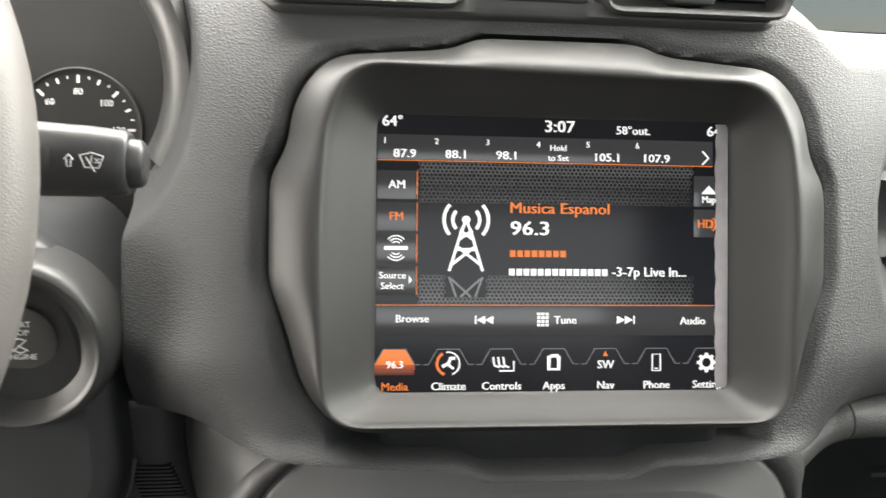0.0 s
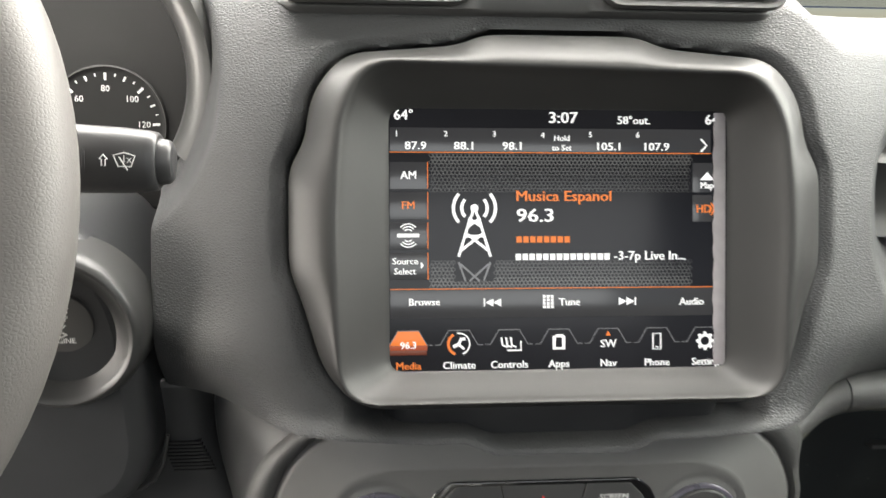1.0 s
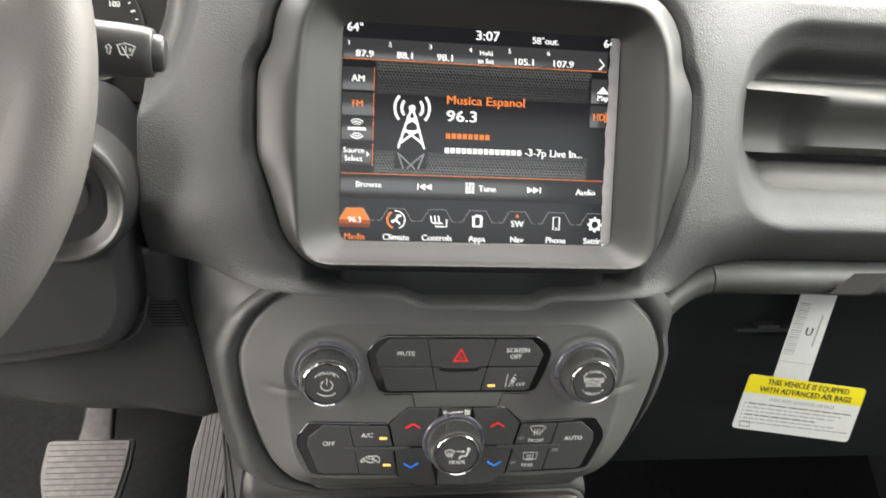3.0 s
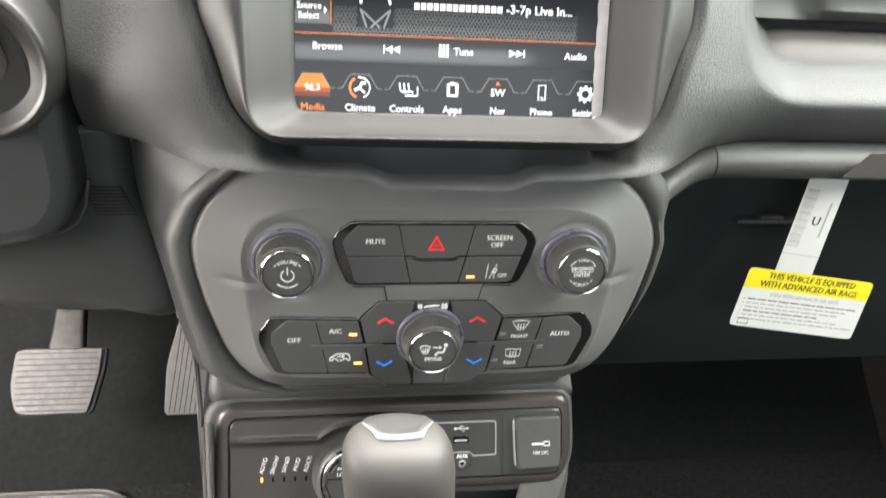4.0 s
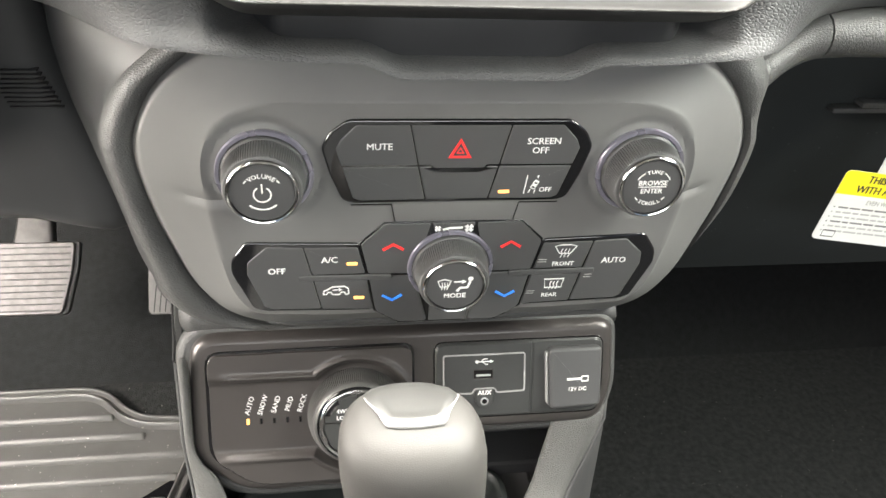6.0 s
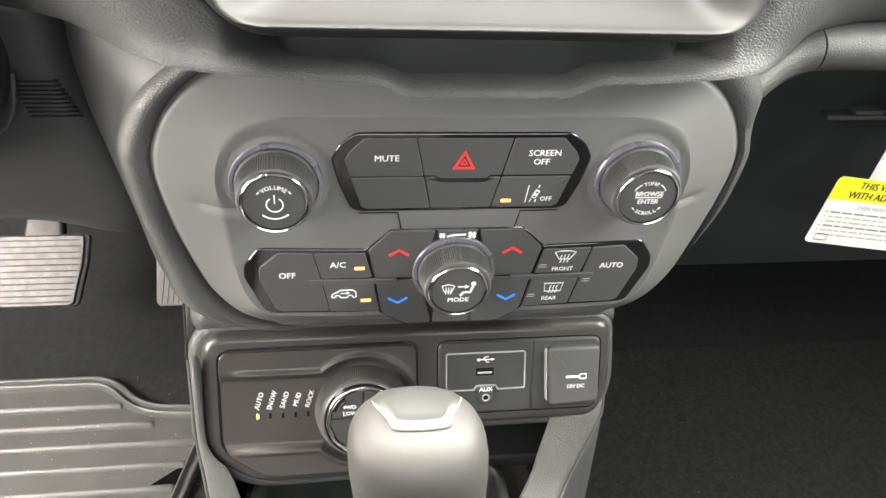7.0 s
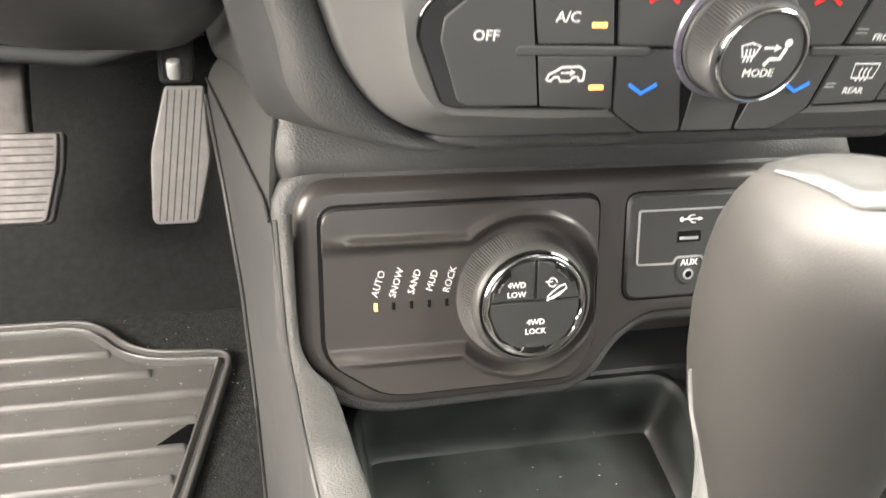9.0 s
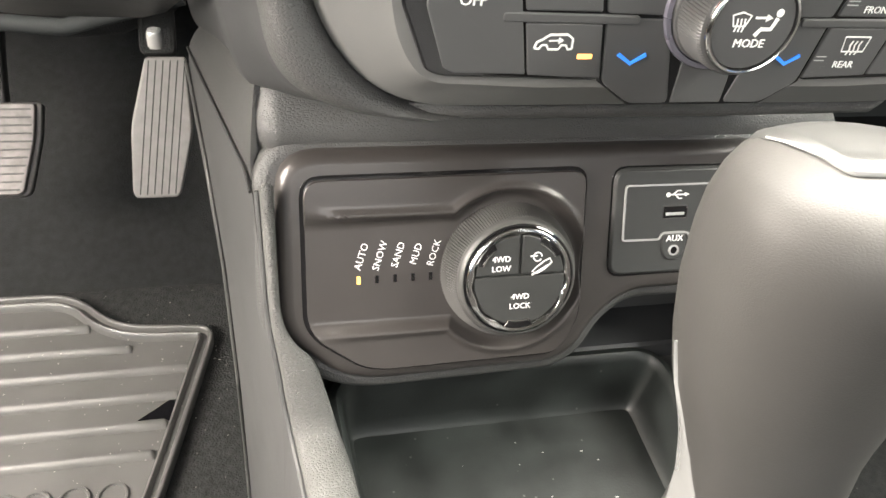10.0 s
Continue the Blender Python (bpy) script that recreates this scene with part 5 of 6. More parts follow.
def console():
    ob = thing("centre_console", ORIGIN, "dark grey plastic centre console with grained rails", "console")
    # driver's side wall: a smooth sheet from the seam down to the carpet
    top = [(-0.1880, 0.225, 0.338), (-0.1765, 0.163, 0.348), (-0.1650, 0.104, 0.356), (-0.1565, 0.060, 0.363), (-0.1545, 0.044, 0.362)] + [(-xo - 0.0012, y, z - 0.003) for y, z, xo, xi in RAIL[1:]]
    foot = [(-0.1885, 0.218, 0.332), (-0.1800, 0.168, 0.296), (-0.1730, 0.128, 0.250), (-0.1705, 0.117, 0.160), (-0.1700, 0.114, 0.060), (-0.1700, 0.112, -0.01)]
    n = len(top)
    while len(foot) < n:
        w = (len(foot) - 5) / (n - 6)
        foot.append((-0.170 + 0.016 * w, 0.112 - 0.862 * w ** 2.2, -0.01))
    bm, lp = bmesh.new(), []
    for t, f in zip(top, foot):
        col = []
        for k in range(9):
            w = k / 8
            col.append((t[0] * (1 - w) + f[0] * w - 0.002 * math.sin(math.pi * w) * min(1.0, abs(t[2] - f[2]) / 0.1), t[1] * (1 - w) + f[1] * w, t[2] * (1 - w) + f[2] * w))
        lp.append(col + [(x + 0.0035, y + 0.001, z) for x, y, z in col[::-1]])
    rings(bm, lp)
    part("side_wall", bm, PLASTIC, ob, "smooth side sheet with a bright edge", sharp=50)
    part("seam", tube([(x - 0.0008, y, z + 0.0012) for x, y, z in top[:5]], 0.0008, 6), GROOVE, ob)
    part("sheet_edge", tube([(x - 0.0012, y, z) for x, y, z in foot[:6]], 0.0013, 8), SATIN_DARK, ob, "bright front edge of the sheet")
    # passenger's side wall
    bm, lp = bmesh.new(), []
    for y, z, xo, xi in RAIL_R:
        lp.append([(xo + 0.016, y, -0.01), (xo + 0.009, y, z * 0.6), (xo + 0.002, y, z - 0.010), (xo, y, z - 0.004), (xo - 0.004, y, z - 0.004), (xo - 0.004, y, -0.01)])
    lp = [[(x + 0.004, 0.20, z) for x, y, z in lp[0]], [(x + 0.001, 0.04, z) for x, y, z in lp[0]]] + lp
    rings(bm, lp)
    part("side_wall", bm, PLASTIC, ob, sharp=40)
    # grained shoulder that reaches forward from the panel's corner
    bm, lp = bmesh.new(), []
    foot = [(0.0525, 0.1540), (0.075, 0.1580), (0.115, 0.1620), (0.170, 0.1720), (0.224, 0.1815)]
    for i in range(29):
        w = i / 28
        y = 0.0525 + 0.1715 * w
        k = max(k for k in range(4) if foot[k][0] <= y + 1e-9)
        xw = -(foot[k][1] + (foot[k + 1][1] - foot[k][1]) * (y - foot[k][0]) / (foot[k + 1][0] - foot[k][0])) + 0.004
        xs = -0.1548 - 0.0332 * (y - 0.0525) / 0.1715
        zs = 0.3635 - 0.0255 * w ** 1.4
        crest = 0.420 - 0.16 * y - 0.55 * y * y
        sec = [(xs + 0.002, y, zs - 0.02), (xs, y, zs)]
        for k in range(1, 11):
            t = k / 10
            sec.append((xs + (xw - xs) * t ** 1.5, y + 0.016 * (1 - w) ** 2 * t ** 1.4, zs + (crest - zs) * t ** 0.9))
        sec += [(xw + 0.030, sec[-1][1], crest + 0.002), (xw + 0.030, y, zs - 0.02)]
        lp.append(sec)
    rings(bm, lp)
    part("shoulder", bm, TRIM, ob, "grained console shoulder", sharp=60)
    # grained lip between the lower panel and the climate panel
    bm, lp = bmesh.new(), []
    for i in range(56):
        x = -0.1515 + 0.2735 * i / 55
        fade = 1 - 0.4 * smooth(0.108, 0.122, x)
        turn = min(1.0, max(0.0, (-0.1435 - x) / 0.0080))
        back = 0.0080 * (1 - math.sqrt(1 - turn * turn))
        sec = [(0.055, 0.370), (0.0505, 0.380), (0.0505, 0.3865), (0.0540, 0.3915), (0.0600, 0.3985), (0.0640, 0.4090), (0.0660, 0.4350), (0.09, 0.4350), (0.09, 0.370)]
        lp.append([(x, min(y + back, 0.0898) if k < 7 else y, 0.370 + (z - 0.370) * fade) for k, (y, z) in enumerate(sec)])
    rings(bm, lp)
    part("panel_lip", bm, TRIM, ob, "grained lip above the lower panel", sharp=60)
    # grained rails along the top edges
    for s, rail in ((-1, RAIL), (1, RAIL_R)):
        bm, lp = bmesh.new(), []
        for i in range(55):
            w = i / 54 * (len(rail) - 1)
            j = min(int(w), len(rail) - 2)
            f = w - j
            y, z, xo, xi = [glide(rail, j, f, c) for c in range(4)]
            cx, hw = (xo + xi) / 2, (xo - xi) / 2
            sec = []
            for k in range(11):
                a = math.pi * k / 10
                sec.append((s * (cx + hw * math.cos(a)), y - 0.35 * 0.005 * math.sin(a), z + 0.006 * math.sin(a) ** 0.7))
            sec += [(s * xi, y, z - 0.02), (s * xo, y, z - 0.02)]
            lp.append(sec)
        rings(bm, lp)
        part("rail", bm, RAILSKIN, ob, "grained top rail", sharp=60)
        part("rail_edge", tube([(s * (xo + 0.0006), y, z + 0.0008) for y, z, xo, xi in rail], 0.0013, 8), PLASTIC, ob, "raised smooth edge of the rail")
    # bin in front of the shifter
    inner = ccw(rounded([(-0.1225, 0.026), (0.050, 0.026), (0.048, -0.095), (-0.1165, -0.095)], 0.016, 6))
    bm = bmesh.new()
    lay = [(-0.004, 0.262), (0.0, 0.2635), (0.002, 0.262), (0.0030, 0.258), (0.0055, 0.236), (0.0075, 0.2285), (0.0095, 0.2265)]
    rings(bm, [[(x, y, z) for x, y in inset(inner, d)] for d, z in lay], False, True)
    part("tray", bm, RUBBER, ob, "black rubber lined tray", sharp=50)
    part("deck_right", box(0.052, 0.078, -0.70, 0.06, 0.19, 0.252, 0.004), PLASTIC, ob)
    part("deck_rear", box(-0.125, 0.052, -0.70, -0.090, 0.19, 0.2640, 0.004), PLASTIC, ob)
    part("deck_front", box(-0.14, 0.11, 0.030, 0.10, 0.19, 0.262, 0.003), GLOSS_SOFT, ob)
    part("core", box(-0.13, 0.10, 0.06, 0.24, 0.0, 0.42, 0.004), PLASTIC, ob)


console()


def shifter():
    base = pose(-0.031, -0.098, 0.255, 0, 0, 0)
    ob = thing("gear_shifter", base, "grey leather gear knob with silver cap on the console", "gear shifter")
    # body: rows of height, half width, half depth, centre depth
    rows = [(-0.004, 0.028, 0.028, 0.032, -0.010), (0.03, 0.026, 0.026, 0.031, -0.010), (0.06, 0.0245, 0.024, 0.029, -0.011), (0.085, 0.0235, 0.0225, 0.0265, -0.012), (0.105, 0.0232, 0.0225, 0.0215, -0.013), (0.125, 0.0236, 0.0232, 0.0155, -0.013), (0.140, 0.0244, 0.0242, 0.0105, -0.013),
            (0.152, 0.0258, 0.0255, 0.0070, -0.013), (0.166, 0.0276, 0.0265, 0.0045, -0.013), (0.182, 0.0287, 0.0270, 0.0025, -0.012), (0.196, 0.0291, 0.0272, 0.0015, -0.012), (0.2045, 0.0289, 0.0265, 0.001, -0.012),
            (0.2112, 0.0280, 0.0245, 0.0005, -0.012), (0.2162, 0.0262, 0.0220, 0, -0.012), (0.2193, 0.0236, 0.0190, 0, -0.012), (0.2216, 0.019, 0.015, 0, -0.012), (0.2227, 0.012, 0.0095, 0, -0.012), (0.2231, 0.002, 0.002, 0, -0.012)]
    n = 48
    bm, lp = bmesh.new(), []
    for z, hx, hy, cx, cy in rows:
        r = []
        for i in range(n):
            a = 2 * math.pi * i / n
            ca, sa = math.cos(a), math.sin(a)
            r.append((cx + hx * abs(ca) ** 0.88 * (1 if ca > 0 else -1), cy + hy * abs(sa) ** 0.88 * (1 if sa > 0 else -1), z))
        lp.append(r)
    rings(bm, lp)
    part("knob", bm, KNOBSKIN, ob, "grey leather grip", sharp=60)
    # silver cap over the crown, following the knob's surface
    def skin(z):
        for p, q in zip(rows, rows[1:]):
            if p[0] <= z <= q[0]:
                w = (z - p[0]) / (q[0] - p[0])
                return [p[c] * (1 - w) + q[c] * w for c in range(1, 5)]
        return rows[-1][1:]

    def crown(x, y):
        lo, hi = 0.19, 0.2230
        for _ in range(26):
            mid = (lo + hi) / 2
            hx, hy, cx, cy = skin(mid)
            if abs((x - cx) / hx) ** 2.27 + abs((y - cy) / hy) ** 2.27 > 1:
                hi = mid
            else:
                lo = mid
        return lo

    bm, lp = bmesh.new(), []
    for i in range(17):
        w = i / 16
        y = -0.0175 + 0.0295 * w
        hw = 0.0112 + 0.0072 * smooth(0.0, 0.55, w) - 0.003 * smooth(0.85, 1.0, w)
        top, low = [], []
        for j in range(13):
            q = -1 + j / 6
            yy = y + 0.0020 * q * q * (1 - w)
            z = crown(0.001 + hw * q, yy)
            rim = max(abs(q), abs(2 * w - 1))
            top.append((0.001 + hw * q, yy, z + 0.0012 * smooth(1.02, 0.9, rim) - 0.0007 * smooth(0.85, 0.55, rim)))
            low.append((0.001 + hw * q, yy + 0.001, z - 0.007))
        lp.append(top + low[::-1])
    rings(bm, lp)
    cap = part("cap", bm, CAP, ob, "satin silver cap", sharp=55)
    edge = []
    for j in range(41):
        q = -1 + j / 20
        w = 0.55 * max(0.0, (abs(q) - 0.72) / 0.28) ** 1.6
        y = -0.0175 + 0.0295 * w
        hw = 0.0112 + 0.0072 * smooth(0.0, 0.55, w)
        x, yy = 0.001 + hw * min(1.0, max(-1.0, q * 1.25)), y + 0.0020 * q * q * (1 - w)
        edge.append((x, yy, crown(x, yy) + 0.0006))
    part("cap_rim", tube(edge, [0.0003 + 0.0013 * smooth(0, 6, min(j, 40 - j)) for j in range(41)], 8), SILVER, cap, "bright raised rim of the cap", sharp=60)
    for s in (-1, 1):
        bm, lp = bmesh.new(), []
        for i in range(26):
            w = i / 25
            z = 0.045 + 0.122 * w
            hx, hy, cx, cy = skin(z)
            wd = 0.0135 * (1 - smooth(0.15, 1.0, w)) + 0.0003
            cy += 0.006 * w - 0.003 * (1 - w)
            lp.append([(cx + s * (hx - 0.006), cy - wd, z), (cx + s * (hx - 0.0002), cy - wd * 0.8, z), (cx + s * (hx + 0.0006), cy, z), (cx + s * (hx - 0.0002), cy + wd * 0.8, z), (cx + s * (hx - 0.006), cy + wd, z)])
        rings(bm, lp)
        part("side_trim", bm, SILVER, ob, "satin silver side strip", sharp=50)
    part("collar", lathe([(34, -2), (34, 3), (31, 5), (24, 6), (20, 4)], 48), PLASTIC, ob, "", at(30, -10))


shifter()


# ------------------------------------------------------------------ driver's footwell
def pedals():
    # brake: pad leans with its top away
    ob = thing("brake_pedal", basis((-0.382, 0.366, 0.180), 40), "worn metal brake pedal with horizontal ribs", "pedal")
    p = ccw(rounded([(-41, 39), (55, 39), (53, 10), (43, -34), (38, -37), (-36, -37), (-45, -4)], [8, 5, 8, 6, 4, 10, 12], 4))
    part("rubber_edge", plate([(x * 1.03 + 3, y * 1.03) for x, y in p], -10, -3, 2), GROOVE, ob)
    part("pad", plate(p, -6, 0, 1.5), PEDAL, ob)
    for k in range(11):
        v = 33.5 - 6.6 * k
        l = -38.5 + max(0, k - 7) * 1.6
        r = 51 - max(0, k - 4) * 1.9
        part("groove", plate(rounded([(l, v - 0.75), (r, v - 0.75), (r, v + 0.75), (l, v + 0.75)], 0.5), -0.5, 0.3, 0.2), GROOVE, ob)
    bm, lp = bmesh.new(), []
    for v, n, c, hw, ht in ((20, -12, 12, 20, 6), (38, -10, 12, 21, 7), (52, -13, 12, 19, 8), (85, -20, 11, 17, 9), (125, -24, 10, 17, 9), (200, -30, 9, 17, 9)):
        lp.append([(x * MM, v * MM, (n + y) * MM) for x, y in rounded([(c - hw, -ht), (c + hw, -ht), (c + hw, ht), (c - hw, ht)], 5, 4)])
    rings(bm, lp)
    part("arm", bm, STEEL, ob, "flat cast metal pedal arm", sharp=60)
    ob = thing("accelerator_pedal", basis((-0.234, 0.385, 0.178), 28), "grey ribbed accelerator pedal beside the console", "pedal")
    p = ccw(rounded([(-7, 68), (26, 68), (28, 6), (14, -50), (10, -53), (-23, -53), (-26, -48), (-23, 10)], [4, 3, 8, 4, 4, 4, 5, 12], 4))
    part("pad", plate(p, -10, 0, 2), ACCEL, ob)
    for k in range(6):
        x = -11 + 5.9 * k
        part("groove", stroke([(x + 7, 65), (x - 9, -50)], 1.1, -0.5, 0.3), GROOVE, ob)
    # arm coloured with the toe board's shade
    part("arm", box(-0.012, 0.018, 0.07, 0.16, -0.024, -0.008, 0.004), TOE_SHADE, ob)
    ob = thing("pedal_bracket", ORIGIN, "black moulded bracket that carries the pedals under the dashboard", "bracket")
    bm, lp = bmesh.new(), []
    for x, z0 in ((-0.47, 0.262), (-0.40, 0.250), (-0.34, 0.247), (-0.30, 0.236), (-0.26, 0.240), (-0.215, 0.262), (-0.200, 0.285)):
        lp.append([(x, y, z) for y, z in rounded([(0.430, z0 + 0.03), (0.450, z0), (0.60, z0 - 0.02), (0.60, 0.46), (0.440, 0.46)], 0.015, 4)])
    rings(bm, lp)
    # housing also fills the dark under-dash space, its shade painted in
    part("housing", bm, TOE_SHADE, ob, sharp=50)
    # rib and bar also carry the footwell's shade in their colour
    part("rib", box(-0.395, -0.372, 0.415, 0.45, 0.255, 0.43, 0.004), FOOT_SHADE, ob)
    part("cross_bar", tube([(-0.46, 0.425, 0.272), (-0.30, 0.420, 0.262), (-0.205, 0.425, 0.288)], 0.007, 10), FOOT_SHADE, ob)
    single("cable_connector", box(-0.2225, -0.2115, 0.304, 0.316, 0.298, 0.312, 0.003), SILVER, "pale plastic connector hanging above the pedals", "connector")


pedals()


def floor_mat():
    ob = thing("floor_mat", pose(0, 0, -0.006), "black rubber floor mat with raised ribs and dust", "floor mat")
    edge = ccw(rounded([(-0.62, 0.385), (-0.335, 0.385), (-0.292, 0.336), (-0.199, 0.328), (-0.238, 0.150), (-0.272, 0.02), (-0.272, -0.10), (-0.62, -0.10)],
                       [0.03, 0.03, 0.03, 0.022, 0.05, 0.03, 0.03, 0.03], 7))
    bm = bmesh.new()
    lay = [(0, -0.004), (0, 0.006), (0.001, 0.0075), (0.003, 0.0078), (0.0045, 0.006), (0.0055, 0.002), (0.0095, 0.002), (0.0105, 0.006), (0.012, 0.0075), (0.014, 0.006), (0.016, 0.0)]
    rings(bm, [[(x, y, z) for x, y in (inset(edge, d) if d else edge)] for d, z in lay], True, True)
    part("mat", bm, MAT, ob, sharp=60)
    for x1, y1 in ((-0.315, 0.340), (-0.275, 0.310), (-0.221, 0.281), (-0.230, 0.250), (-0.238, 0.219), (-0.247, 0.189)):
        bm, lp = bmesh.new(), []
        pts = [(x1 - 0.001, 0.0008), (x1 - 0.0025, 0.0042)] + [(x1 - 0.005 - 0.30 * i / 10, 0.0056) for i in range(11)]
        for x, h in pts:
            lp.append([(x, y1 - 0.0060, -0.0005), (x, y1 - 0.0052, h * 0.35), (x, y1 - 0.0018, h * 0.92), (x, y1, h), (x, y1 + 0.0012, h), (x, y1 + 0.0018, h * 0.85), (x, y1 + 0.0020, -0.0005)])
        rings(bm, lp)
        part("rib", bm, MAT, ob, sharp=50)
    part("wet_patch", plate(rounded([(-268, 222), (-240, 244), (-229, 250), (-233, 226), (-238, 221)], 3), -0.2, 0.5, 0.1), GLOSS, ob, "dark wet patch")
    for u in (-0.358, -0.333, -0.305, -0.277):
        bm = bmesh.new()
        pts = [(u + 0.0110 * math.cos(a), 0.1525 + 0.0115 * math.sin(a), 0.001) for a in [2 * math.pi * i / 24 for i in range(25)]]
        tube(pts, 0.0016, 6, bm)
        part("raised_mark", bm, MAT, ob)


floor_mat()


# ------------------------------------------------------------------ hang tag
def airbag_tag():
    m = pose(0.297, 0.060, 0.476) @ Matrix.Rotation(radians(90), 4, "X") @ Matrix.Rotation(radians(-8), 4, "Z")
    ob = thing("airbag_tag", m, "white and yellow paper air bag tag clipped under the dashboard", "tag")
    part("card", plate(ccw(rounded([(-47, -1), (62.5, -1), (65.5, -53), (-46, -51.5)], 4)), -0.15, 0.25, 0.05), PAPER, ob)
    part("header", plate(ccw(rounded([(-47, -1), (62.5, -1), (63.4, -17.6), (-46.6, -17.6)], [4, 4, 0.1, 0.1])), 0.2, 0.35, 0.02), YELLOW, ob, "yellow header strip")
    stem = part("stem", plate([(-29.5, 76), (1.5, 80), (6, -1), (-26, -1)], -0.1, 0.3, 0.05), PAPER, ob)
    bm, lp = bmesh.new(), []
    for i in range(19):
        w = i / 18
        sec = ((-29.5 + 12 * w, 75 + 30 * w), (1.5 + 15 * w, 79 + 31 * w))
        out = 0.3 + 31 * smooth(-0.15, 0.30, w) - 31 * smooth(-0.15, 0.30, 0) * (1 - w)
        lp.append([(x * MM, v * MM, out * MM + t) for (x, v), t in ((sec[0], 0), (sec[1], 0), (sec[1], -0.0004), (sec[0], -0.0004))])
    rings(bm, lp)
    part("clear_strap", bm, STRAP, ob, "translucent grey strap")
    lettering("writing", "THIS VEHICLE IS EQUIPPED", 5.0, 9, -6.0, 0.45, INK, ob, bold=0.03, width=0.90)
    lettering("writing", "WITH ADVANCED AIR BAGS", 5.0, 9, -13.2, 0.45, INK, ob, bold=0.03, width=0.94)
    lettering("writing", "EVEN WITH ADVANCED AIR BAGS", 3.2, 9, -22.0, 0.35, FAINT, ob, bold=0.01, width=0.86)
    rng = random.Random(5)
    for k, w in enumerate((98, 92, 84, 70, 88, 96)):
        bm, x = bmesh.new(), -39.0
        while x < -39 + w - 3:
            wd = rng.uniform(3.0, 9.5)
            v = -26.4 - 3.5 * k
            plate([(x, v), (x + wd, v), (x + wd, v - 1.25), (x, v - 1.25)], 0.2, 0.32, 0.02, bm)
            x += wd + 1.3
        plate([(-42.4, v - 0.2), (-41.2, v - 0.2), (-41.2, v - 1.2), (-42.4, v - 1.2)], 0.2, 0.32, 0.02, bm)
        part("print_line", bm, FAINT if k % 3 else PRINT, ob)
    part("print_mark", stroke([(-40, -44.4), (-31, -44.4), (-31, -49), (-40, -49)], 0.7, 0.2, 0.35, True), INK, ob)
    for k in range(24):
        v = 66 - 1.95 * k
        part("code_line", plate([(-27 + 0.05 * k, v), (-17.4 + 0.05 * k, v), (-17.4 + 0.05 * k, v - (0.7 if k % 3 else 1.1)), (-27 + 0.05 * k, v - (0.7 if k % 3 else 1.1))], 0.25, 0.38, 0.02), FAINT, stem)
    lettering("writing", "U", 7.0, -10.5, 42, 0.45, INK, stem, bold=0.01)
    part("print_line", plate([(-4.5, 58), (-2.9, 58), (-2.0, 30), (-3.6, 30)], 0.25, 0.38, 0.02), FAINT, stem)
    part("fold", plate([(-27, 14.4), (5, 14.4), (5, 13.9), (-27, 13.9)], 0.2, 0.4, 0.02), FAINT, stem)


airbag_tag()


